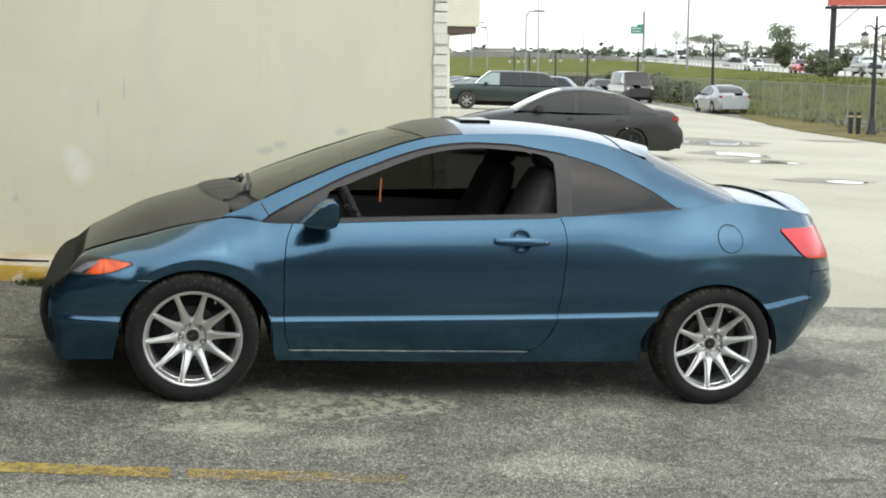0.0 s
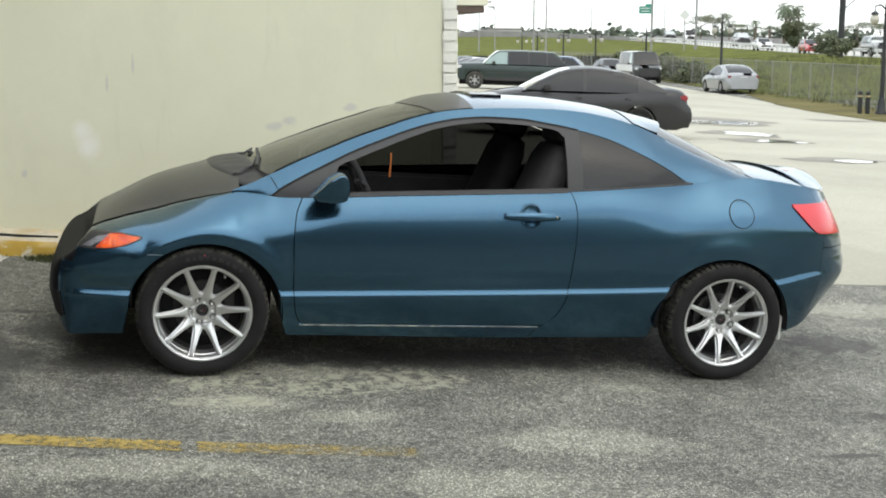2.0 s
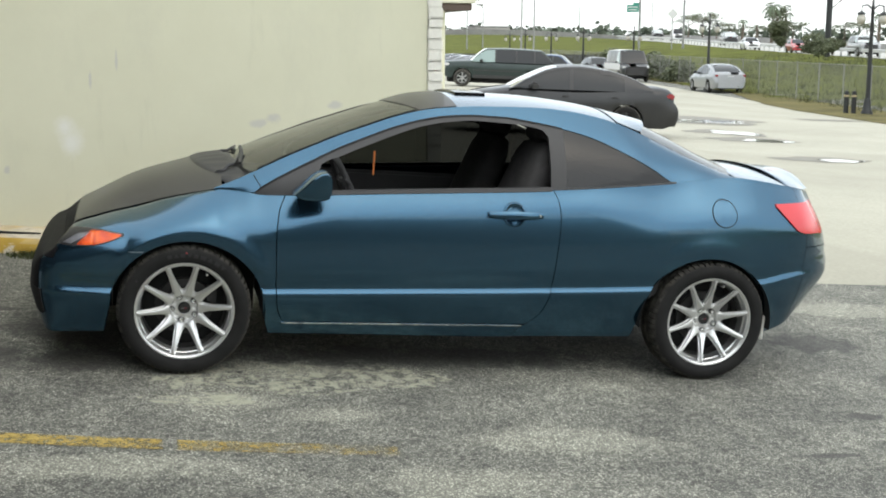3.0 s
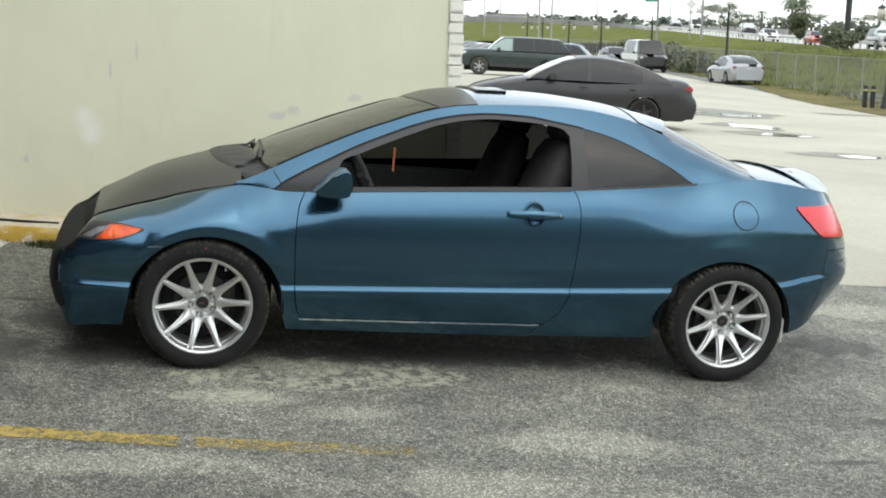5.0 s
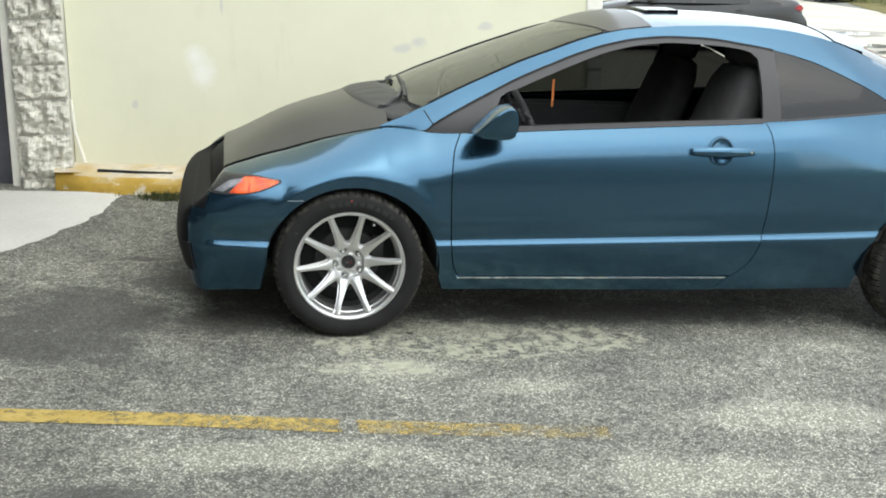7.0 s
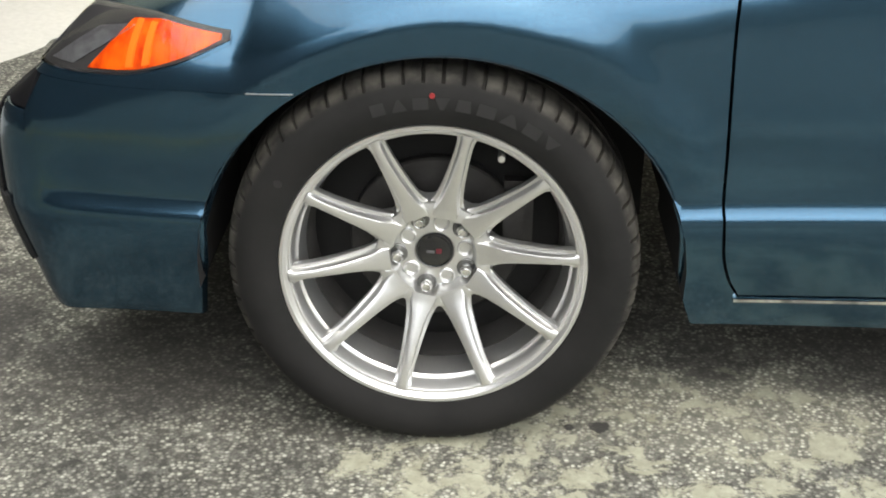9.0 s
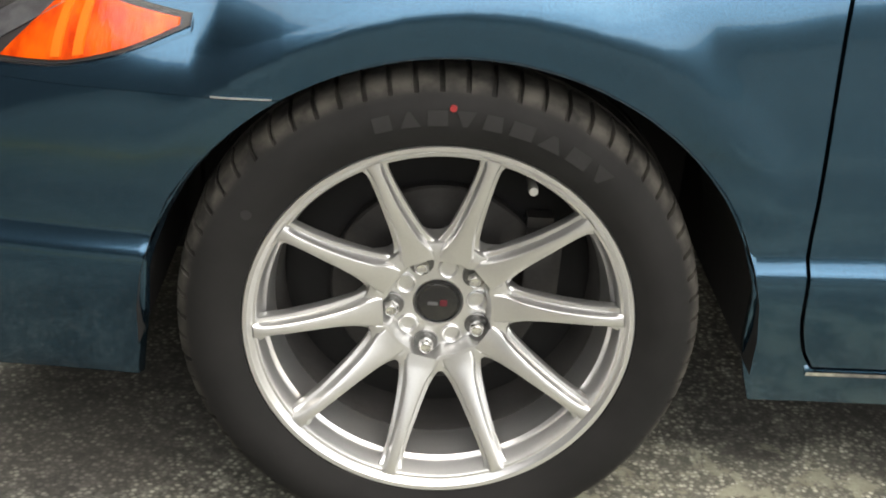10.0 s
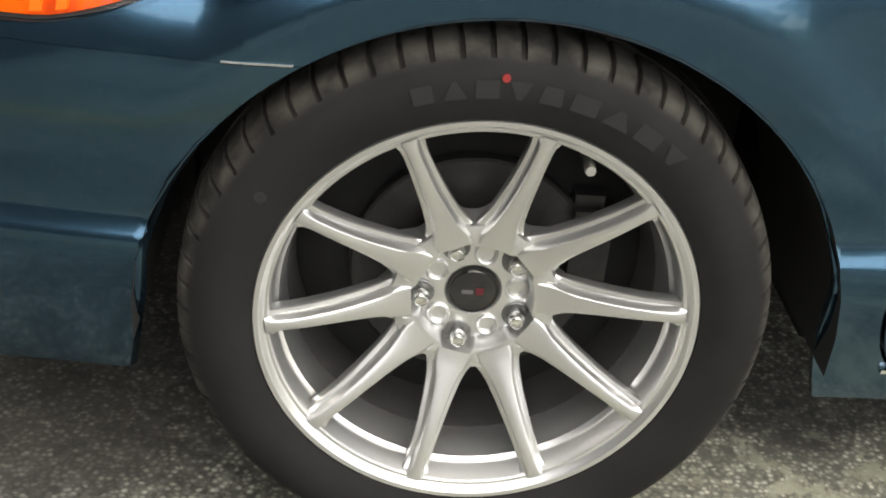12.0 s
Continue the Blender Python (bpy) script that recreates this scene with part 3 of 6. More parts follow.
def deck(s_vals, mid, gap=0.004, nw=30, lift=0.0, power=2.0):
    """A lid spanning the car between the two upper flank edges; mid(x): its height on the centre line."""
    rows = []
    for s in s_vals:
        p = edge_point(s)
        half = CY - p.y - gap
        row = []
        for j in range(nw + 1):
            w = -1 + 2 * j / nw
            row.append((p.x, CY + w * half, p.z + (max(mid(p.x), p.z) - p.z) * (1 - abs(w) ** power) + lift))
        rows.append(row)
    bm = grid_mesh(rows)
    bmesh.ops.remove_doubles(bm, verts=bm.verts, dist=0.0004)
    thicken(bm, 0.01, (0.1, 2.7, CY))
    return bm


hood_mid = curve([(-0.73, 0.555), (-0.69, 0.572), (-0.60, 0.626), (-0.505, 0.701), (-0.394, 0.777), (-0.226, 0.870), (0.003, 0.946), (0.089, 0.973), (0.263, 1.006)])
S_NOSE = 0.03
S_HOOD = s_at(-0.640)
part("nose_panel", deck([S_NOSE + (S_HOOD - 0.004 - S_NOSE) * k / 44 for k in range(45)], hood_mid, 0.006, 30, 0.002, 2.4), FASCIA, coupe, "matt black panel above the grille")
part("hood", deck([S_HOOD + k * 0.015 for k in range(int((s_at(0.175) - S_HOOD) / 0.015) + 1)], hood_mid, 0.006, 30, 0.004, 2.4), CARBON, coupe, "black carbon-look hood")
cowl_rows = []
for i in range(15):
    t = i / 14
    row = []
    for j in range(41):
        w = -0.93 + 1.86 * j / 40
        bulge = 1 - abs(w / 0.93) ** 2.6
        x = (0.185 - 0.165 * bulge) * (1 - t) + (0.335 - 0.10 * (1 - w * w)) * t
        h = hood_mid(min(x, 0.244)) if x < 0.2 else mid_z(x)
        e = 0.872 + 0.30 * max(0.0, x - 0.17)
        slats = 0.0022 * math.sin(j * 1.57 + 3 * t) if 2 < i < 11 else 0.0
        row.append((x, CY + w * 0.665, e + (h - e) * (1 - abs(w) ** 2.3) + 0.010 - 0.012 * abs(2 * t - 1) ** 8 + slats))
    cowl_rows.append(row)
part("cowl", grid_mesh(cowl_rows), TRIM, coupe, "black plastic cowl under the wipers")
for y0, y1 in ((0.36, 1.02), (0.90, 1.46)):
    bm = bmesh.new()

    def over(x, y, lift):
        """A point above cowl and windscreen."""
        w = (y - CY) / 0.67
        return Vector((x, y, canopy(max(x, 0.11), w).z + lift))
    a, el, tip = over(0.165, y0, -0.005), over(0.225, y0 + 0.05, 0.010), over(0.285, (y0 + y1) / 2, 0.018)
    tube(bm, [a, a.lerp(el, 0.5) + Vector((0, 0, 0.012)), el, tip], 0.013, 8, 0.006)
    box(bm, a.x - 0.035, a.x + 0.03, a.y - 0.024, a.y + 0.024, a.z - 0.04, a.z + 0.014, 0.008)
    tube(bm, [over(0.25, y0 + 0.02, 0.012), over(0.275, y0 * 0.6 + y1 * 0.4, 0.014), over(0.30, y1, 0.012)], 0.009, 6)
    part("wiper", bm, TRIM, coupe, "black wiper arm and blade")
boot_mid = curve([(2.75, 1.10), (2.88, 1.094), (3.1, 1.078), (3.3, 1.050), (3.5, 1.012), (3.555, 1.0)])
part("boot_lid", deck([s_at(2.80) + k * 0.03 for k in range(int((S_END - s_at(2.80)) / 0.03) + 1)], boot_mid, 0.004, 26, 0.0, 2.2), BLUE, coupe)
lip = deck([s_at(3.16) + k * 0.03 for k in range(int((S_END - s_at(3.16)) / 0.03) + 1)], lambda x: boot_mid(x) + 0.012, 0.004, 26, 0.003, 2.4)
for v in lip.verts:
    v.co.z += 0.020 * smooth01((v.co.x - 3.17) / 0.22)
part("boot_spoiler", lip, BLUE, coupe, "low lip spoiler on the boot")

# side of the cabin
dlo_top = curve([(0.30, 0.860), (0.324, 0.884), (0.441, 0.957), (0.573, 1.026), (0.705, 1.092), (0.839, 1.149), (0.974, 1.203), (1.111, 1.246), (1.25, 1.273), (1.392, 1.284), (1.536, 1.283), (1.684, 1.267), (1.803, 1.250), (1.986, 1.209), (2.143, 1.148), (2.305, 1.071), (2.388, 1.020), (2.43, 1.003)])


def cabin(x, z, out=0.0, side=1):
    """A point of the cabin's side between sill and rail."""
    s = s_at(x)
    a = flank(s, top_z(x), 0, 1)
    zr, yr = rail(x), rail_y(x)
    t = (z - a.z) / max(zr - a.z, 0.02)
    y = a.y + (yr - a.y) * t - 0.035 * min(1.0, max(zr - a.z, 0.0) / 0.28) * math.sin(math.pi * min(max(t, 0), 1)) - out
    return Vector((x, CY + (y - CY) * side, z))


def cabin_patch(x0, x1, lo, hi, nx=40, nz=8, out=0.0, side=1, depth=0.02):
    rows = []
    for i in range(nx + 1):
        x = x0 + (x1 - x0) * i / nx
        a, b = lo(x), max(hi(x), lo(x) + 0.0006)
        rows.append([cabin(x, a + (b - a) * k / nz, out, side) for k in range(nz + 1)])
    bm = grid_mesh(rows)
    if depth:
        thicken(bm, depth, (0.1, 2.7, CY))
    return bm


open_top = curve([(0.59, 0.95), (0.613, 1.005), (0.63, 1.024), (0.705, 1.053), (0.785, 1.089), (0.838, 1.111), (0.973, 1.167), (1.109, 1.216), (1.248, 1.246), (1.389, 1.259), (1.562, 1.255), (1.68, 1.244), (1.735, 1.228), (1.755, 1.20)])
for side in (1, -1):
    part("roof_rail", cabin_patch(0.12, 2.83, lambda x: dlo_top(x) if 0.302 < x < 2.43 else top_z(x) + 0.001, lambda x: rail(x), 100, 6, 0.0, side), BLUE, coupe, "blue pillar and roof rail over the windows")
    part("roof_seal", cabin_patch(0.305, 1.83, lambda x: dlo_top(x) - 0.004, lambda x: dlo_top(x) + 0.004, 60, 1, 0.0055, side, 0.008), BLACK, coupe, "black rubber seal")
    part("pillar_seam", tube(bmesh.new(), [cabin(0.300, 0.945, -0.001, side), cabin(0.316, 0.920, -0.001, side), cabin(0.334, 0.893, -0.001, side)], 0.003, 6), BLACK, coupe)
    part("sail_trim", cabin_patch(0.305, 0.595, top_z, dlo_top, 16, 5, 0.002, side), TRIM, coupe, "black triangular window trim")
    part("door_frame", cabin_patch(0.59, 1.755, lambda x: open_top(x), dlo_top, 40, 3, 0.003, side), TRIM, coupe, "black window frame")
    if side < 0:
        part("side_window", cabin_patch(0.60, 1.775, lambda x: top_z(x) - 0.006, lambda x: open_top(x) + 0.006, 30, 8, -0.006, side, 0), GLASS_SIDE, coupe, "smoked side window, closed").visible_shadow = False
    part("window_sill", cabin_patch(0.59, 1.755, lambda x: top_z(x) - 0.004, lambda x: top_z(x) + 0.016, 30, 2, 0.006, side), TRIM, coupe, "black window sill strip")
    part("pillar_trim", cabin_patch(1.752, 1.832, top_z, dlo_top, 4, 8, 0.004, side), TRIM, coupe, "black pillar trim")
    part("quarter_window", cabin_patch(1.826, 2.420, lambda x: top_z(x) + 0.006, lambda x: dlo_top(x) - 0.004, 20, 8, -0.002, side, 0.004), GLASS_DARK, coupe, "dark tinted quarter window")
    part("window_seal", cabin_patch(1.833, 2.43, lambda x: top_z(x) - 0.001, lambda x: top_z(x) + 0.007, 20, 1, 0.003, side), TRIM, coupe)

# silver strip stands in for the highlight where bumper and fender meet the arch
part("seam_edge", flank_patch(-0.262, -0.197, lambda x: 0.5835, lambda x: 0.5852, 2, 0.0016, (1,), 0.01, 0.001), SILVER, coupe, "pale strip painting in the highlight on the bumper seam")

# lamps
for side in (1, -1):
    lamp = part("headlight", flank_patch(-0.685, -0.290, hl_lo, hl_hi, 5, 0.003, (side,), 0.02, 0.02), TRIM, coupe, "swept-back headlight with an amber corner")
    part("turn_signal", flank_patch(-0.505, -0.302, lambda x: hl_lo(x) + 0.005, lambda x: hl_hi(x) - 0.005, 4, 0.006, (side,), 0.02, 0.01, fx0=lambda z: -0.51 + 0.9 * (z - 0.59), ease=0.15), AMBER, lamp, "amber turn signal")
    part("reflector", flank_patch(-0.578, -0.534, lambda x: 0.605, lambda x: hl_hi(x) - 0.008, 4, 0.006, (side,), 0.02, 0.01, fx0=lambda z: -0.595 + 0.9 * (z - 0.59), fx1=lambda z: -0.535 + 0.9 * (z - 0.59), ease=0.2), LAMP_BOWL, lamp, "dulled reflector bowl")
    for x in (-0.437, -0.412):
        part("lamp_rib", flank_patch(x, x + 0.010, lambda x: hl_lo(x) + 0.008, lambda x: hl_hi(x) - 0.008, 3, 0.009, (side,), 0.005, 0.006), AMBER_PALE, lamp, "paler amber rib")
    lens = part("lens", flank_patch(-0.685, -0.290, hl_lo, hl_hi, 5, 0.012, (side,), 0.02, 0.008), GLASS_CLEAR, lamp, "clear lens")
    lens.visible_shadow = False
    tl_lo = curve([(3.0, 0.915), (3.05, 0.86), (3.14, 0.785), (3.17, 0.778), (3.4, 0.77)])
    part("tail_light", flank_patch(3.003, 3.40, tl_lo, lambda x: 0.925 + 0.03 * (x - 3.0), 6, 0.008, (side,), 0.02, 0.02), REDLENS, coupe, "red tail light")

# door handle, fuel flap, mirrors
for side in (1, -1):
    def on_flank(x, z, out):
        return flank(s_at(x), z, out, side)
    hz = 0.824
    bm = bmesh.new()
    rows = []
    for i in range(13):
        t = i / 12
        x = 1.428 + 0.275 * t
        o = 0.012 + 0.026 * math.sin(math.pi * min(max(t, 0.02), 0.98)) ** 0.4
        hgt = 0.021 * (0.75 + 0.25 * math.sin(math.pi * t))
        c = on_flank(x, hz + 0.004 * t, o)
        rows.append([c + Vector((0, -side * a * 0.010, b * hgt)) for a, b in ((-0.2, 1), (0.35, 0.85), (0.75, 0.40), (1.0, -0.25), (0.9, -0.7), (0, -1), (-0.9, -0.7), (-0.9, 0.7))])
    grid_mesh(rows, close_v=True, bm=bm)
    bm.faces.new([bm.verts.new(p) for p in rows[0]])
    bm.faces.new([bm.verts.new(p) for p in rows[-1][::-1]])
    handle = part("door_handle", bm, BLUE, coupe, "blue pull handle with a dark finger cup")
    bm = bmesh.new()
    ring = []
    for rr, o in ((0.061, 0.001), (0.059, 0.010), (0.055, 0.0125), (0.050, 0.009), (0.038, 0.0045), (0.02, 0.0025), (0.001, 0.002)):
        ring.append([on_flank(1.560 + rr * math.cos(a) * 0.95, hz + rr * math.sin(a), o) for a in [2 * math.pi * k / 28 for k in range(28)]])
    grid_mesh(ring, close_v=True, bm=bm)
    part("finger_cup", bm, BLUE, handle, "dished cup behind the handle")
    part("key_lock", box(bmesh.new(), *(lambda c: (c.x - 0.006, c.x + 0.006, c.y - 0.006, c.y + 0.006, c.z - 0.006, c.z + 0.006))(on_flank(1.683, hz + 0.004, 0.032)), 0.002), CHROME, handle)
    # mirror
    shape = [(0.462, 0.905), (0.500, 0.938), (0.545, 0.985), (0.585, 1.012), (0.612, 1.017), (0.632, 1.004), (0.641, 0.975), (0.643, 0.925), (0.636, 0.892), (0.612, 0.880), (0.555, 0.877), (0.490, 0.884)]
    rows = []
    for y, k in ((-0.206, 0.30), (-0.2058, 0.60), (-0.2052, 0.80), (-0.203, 0.90), (-0.196, 0.96), (-0.182, 0.99), (-0.145, 1.0), (-0.09, 1.0), (-0.045, 0.92), (0.0, 0.66), (0.03, 0.45)):
        rows.append([(0.586 + (px - 0.60) * (0.25 + 0.75 * k) * 0.96, CY + (y - 0.30 * (pz - 0.945) * k - CY) * side, 0.93 + (pz - 0.93) * k) for px, pz in shape])
    bm = grid_mesh(rows, close_v=True)
    bm.faces.new([bm.verts.new(p) for p in rows[0]])
    mirror = part("door_mirror", bm, BLUE, coupe, "blue door mirror with a black foot")
    bm = bmesh.new()
    bm.faces.new([bm.verts.new((0.6295, CY + (-0.115 + 0.075 * math.cos(a) - CY) * side, 0.945 + 0.048 * math.sin(a))) for a in [2 * math.pi * q / 20 for q in range(20)]])
    part("mirror_glass", bm, CHROME, mirror, smooth=False)
    bm = box(bmesh.new(), 0.50, 0.60, -0.10, 0.06, 0.868, 0.900, 0.012)
    if side < 0:
        bmesh.ops.scale(bm, vec=(1, -1, 1), space=Matrix.Translation((0, -CY, 0)), verts=bm.verts)
        bmesh.ops.reverse_faces(bm, faces=bm.faces)
    part("mirror_foot", bm, TRIM, mirror, "black mirror foot")
def flap_ring(radii):
    return grid_mesh([[flank(s_at(2.682 + rr * math.cos(a)), 0.871 + rr * math.sin(a), o) for a in [2 * math.pi * k / 40 for k in range(40)]] for rr, o in radii], close_v=True)


flap = part("fuel_flap", flap_ring(((0.0665, 0.0005), (0.0655, 0.0028), (0.05, 0.003), (0.02, 0.003), (0.001, 0.003))), BLUE, coupe, "round fuel flap")
part("flap_gap", flap_ring(((0.0705, 0.0014), (0.0660, 0.0014))), BLACK, flap, "dark gap round the flap")

# underside and wheel wells
for x0, x1, y0, y1, z0, z1 in ((-0.50, -0.335, 0.35, 1.34, 0.215, 0.42), (-0.33, 0.35, 0.36, 1.33, 0.215, 0.62), (0.40, 2.24, 0.12, 1.57, 0.205, 0.42), (2.25, 2.995, 0.36, 1.33, 0.215, 0.62), (3.0, 3.30, 0.35, 1.34, 0.26, 0.46)):
    part("floor_pan", box(bmesh.new(), x0, x1, y0, y1, z0, z1, 0.02), BLACK, coupe, smooth=False)
for xc in (0.012, REAR_X - 0.02):
    for side in (1, -1):
        rows = []
        for k in range(25):
            a = math.pi * (-0.03 + 1.06 * k / 24)
            rows.append([(xc + 0.362 * math.cos(a), CY + (y - CY) * side, 0.306 + 0.337 * math.sin(a)) for y in (-0.012, 0.10, 0.32)])
        bm = grid_mesh(rows)
        part("wheel_well", bm, BLACK, coupe)

# interior
bm = bmesh.new()
box(bm, 0.30, 0.72, 0.16, 1.53, 0.55, 0.90, 0.05)
part("dashboard", bm, DASH, coupe, "dark dashboard")
bm = bmesh.new()
box(bm, 0.47, 2.2, 0.10, 1.59, 0.40, 0.50)
part("cabin_floor", bm, DASH, coupe, smooth=False)
for side in (1, -1):
    bm = bmesh.new()
    y0, y1 = (0.075, 0.13) if side > 0 else (2 * CY - 0.13, 2 * CY - 0.075)
    box(bm, 0.46, 2.4, y0, y1, 0.40, 0.885, 0.02)
    part("door_card", bm, DASH, coupe, "dark inner door lining")
part("headliner", canopy_patch(1.15, 2.25, -0.93, 0.93, 12, 16, -0.03), CLOTH, coupe)
for side in (1, -1):
    yc = CY - side * 0.37
    shift = 0.05 if side > 0 else 0.0
    bm = bmesh.new()
    box(bm, 1.02, 1.55, yc - 0.25, yc + 0.25, 0.50, 0.66, 0.05)
    seat = part("front_seat", bm, CLOTH, coupe, "grey cloth front seat")
    m = Matrix.Translation((1.58 + shift, yc, 0.58)) @ Matrix.Rotation(radians(18), 4, "Y")

    def cushion(stations):
        """A padded form from (height, half width, half depth, forward) rings."""
        rows = []
        for h, w, d, f in stations:
            rows.append([m @ Vector((f + d * (abs(math.cos(q)) ** 0.7) * (1 if math.cos(q) > 0 else -1), w * (abs(math.sin(q)) ** 0.55) * (1 if math.sin(q) > 0 else -1), h)) for q in [2 * math.pi * k / 28 for k in range(28)]])
        bm = grid_mesh(rows, close_v=True)
        bm.faces.new([bm.verts.new(p) for p in rows[-1]])
        return bm

    part("seat_back", cushion([(0.0, 0.24, 0.08, 0), (0.1, 0.25, 0.09, -0.01), (0.25, 0.25, 0.085, -0.01), (0.40, 0.245, 0.085, 0), (0.52, 0.225, 0.08, 0), (0.59, 0.18, 0.065, 0), (0.61, 0.12, 0.04, 0)]), CLOTH, seat)
    part("headrest", cushion([(0.605, 0.10, 0.04, -0.01), (0.62, 0.14, 0.065, -0.015), (0.68, 0.15, 0.075, -0.02), (0.74, 0.14, 0.065, -0.02), (0.77, 0.10, 0.04, -0.015)]), CLOTH, seat)
bm = bmesh.new()
box(bm, 2.05, 2.45, 0.25, 1.44, 0.50, 0.72, 0.05)
box(bm, 2.40, 2.58, 0.25, 1.44, 0.55, 1.0, 0.05)
part("rear_bench", bm, CLOTH, coupe)
bm = bmesh.new()
pts = [(0, 0.185 * math.cos(a), 0.185 * math.sin(a)) for a in [2 * math.pi * k / 32 for k in range(33)]]
tube(bm, pts, 0.016, 8)
box(bm, -0.01, 0.02, -0.18, 0.18, -0.02, 0.02, 0.005)
box(bm, -0.02, 0.03, -0.06, 0.06, -0.06, 0.06, 0.01)
bmesh.ops.transform(bm, matrix=Matrix.Translation((0.80, CY - 0.37, 0.87)) @ Matrix.Rotation(radians(-25), 4, "Y"), verts=bm.verts)
part("steering_wheel", bm, DASH, coupe, "black steering wheel")

part("hanging_ribbon", box(bmesh.new(), 0.945, 0.953, 0.55, 0.564, 0.94, 1.065, 0.002), mottled("strip_orange", (0.75, 0.24, 0.06), 0.1), coupe, "thin upright orange strip in the cabin")

# wheels
def tyre_mesh():
    prof = [(0.228, 0.012), (0.232, -0.002), (0.246, -0.010), (0.262, -0.014), (0.280, -0.012), (0.294, -0.004), (0.303, 0.006), (0.3085, 0.018), (0.311, 0.036),
            (0.312, 0.065), (0.305, 0.067), (0.305, 0.075), (0.312, 0.077), (0.312, 0.118), (0.305, 0.120), (0.305, 0.128), (0.312, 0.130), (0.311, 0.165), (0.303, 0.188), (0.28, 0.205), (0.235, 0.195)]
    rows = []
    n = 66
    for i in range(n):
        for f, cut in ((0.0, 0), (0.78, 0), (0.80, 1), (0.98, 1)):
            a = 2 * math.pi * (i + f) / n
            row = []
            for j, (r, y) in enumerate(prof):
                if cut and 6 <= j <= 9:
                    r -= 0.007
                    y += 0.002 if j < 8 else 0
                row.append((r * math.cos(a), y, r * math.sin(a)))
            rows.append(row)
    return grid_mesh(rows, close_u=True)


HUB_Y = 0.072
RIM_FIT = Matrix.Diagonal((0.9875, 1.0, 0.9875, 1.0))


def rim_mesh():
    bm = lathe([(0.2300, 0.014), (0.2345, 0.006), (0.2345, 0.001), (0.2325, -0.002), (0.2275, -0.0015), (0.2255, 0.0015), (0.2235, 0.0025), (0.2215, 0.0065), (0.2185, 0.0070), (0.2165, 0.010), (0.2150, 0.034), (0.2125, 0.038),
                (0.2090, 0.041), (0.2075, 0.050), (0.2060, 0.055), (0.2030, 0.088)], 128)
    # hub bowl: a scalloped wall drops from the face of the spokes to the nut ring
    rows = []
    for i in range(120):
        a = 2 * math.pi * i / 120
        lobe = 0.0085 * smooth01((math.cos(5 * (a + radians(35))) + 0.1) / 0.9)
        web = (0.5 + 0.5 * math.cos(10 * a)) ** 1.6
        prof = ((0.0280, HUB_Y + 0.02), (0.0290, HUB_Y - 0.001), (0.0315, HUB_Y - 0.0035), (0.042, HUB_Y - 0.0035), (0.056 + lobe, HUB_Y - 0.001), (0.060 + lobe, HUB_Y - 0.003), (0.0635 + lobe, 0.052), (0.0655 + lobe * 0.8, 0.0482), (0.070, 0.0470),
                (0.080 + 0.004 * web, 0.0470), (0.0885 + 0.014 * web, 0.0490), (0.0915 + 0.016 * web, 0.054), (0.091 + 0.016 * web, 0.086), (0.03, 0.092))
        rows.append([(r * math.cos(a), y, r * math.sin(a)) for r, y in prof])
    grid_mesh(rows, close_u=True, bm=bm)
    return bm


def spoke_mesh():
    """One spoke along +X: a raised face with a deep, rounded ledge on each side, flaring into hub and barrel."""
    rows = []
    for r, wt, wl, y, k in ((0.068, 0.0195, 0.0215, 0.0465, 0.004), (0.078, 0.0188, 0.0235, 0.0440, 0.006), (0.083, 0.0178, 0.0262, 0.0425, 0.009), (0.088, 0.0160, 0.0262, 0.0405, 0.0125), (0.096, 0.0134, 0.0232, 0.0375, 0.0145), (0.108, 0.0110, 0.0202, 0.0330, 0.0150),
                            (0.130, 0.0087, 0.0172, 0.0250, 0.0150), (0.155, 0.0072, 0.0150, 0.0165, 0.0145), (0.180, 0.0064, 0.0134, 0.0095, 0.0140), (0.198, 0.0061, 0.0130, 0.0060, 0.0130), (0.208, 0.0062, 0.0136, 0.0046, 0.0115), (0.2125, 0.0066, 0.0150, 0.0042, 0.0085), (0.216, 0.0072, 0.0156, 0.0042, 0.0070), (0.221, 0.0090, 0.0160, 0.0046, 0.0060)):
        half = [(y + k + 0.020, wl * 0.80), (y + k + 0.0045, wl), (y + k + 0.0012, wl * 0.99), (y + k, wl * 0.945), (y + k - 0.0008, wt + 0.35 * (wl - wt)), (y + k - 0.0035, wt + 0.0020), (y + 0.0022, wt + 0.0003), (y + 0.0006, wt * 0.95), (y, wt * 0.84)]
        rows.append([(r, a, b) for a, b in half] + [(r, y - 0.0005, 0.0)] + [(r, a, -b) for a, b in half[::-1]])
    return grid_mesh(rows)


def lug_boss_mesh():
    return lathe([(0.0130, 0.004), (0.0126, -0.0030), (0.0114, -0.0042), (0.0098, -0.0034), (0.0088, 0.000), (0.0084, 0.012), (0.0001, 0.013)], 24)


def lug_nut_mesh():
    rows = []
    for r, h in ((0.0092, 0.010), (0.0096, -0.006), (0.0096, -0.014), (0.0088, -0.018), (0.0066, -0.0205), (0.0062, -0.0190), (0.0050, -0.0185), (0.0001, -0.0188)):
        rows.append([((r * (1 if k % 3 else 0.93)) * math.cos(2 * math.pi * k / 18), h, (r * (1 if k % 3 else 0.93)) * math.sin(2 * math.pi * k / 18)) for k in range(18)])
    return grid_mesh(rows, close_v=True)


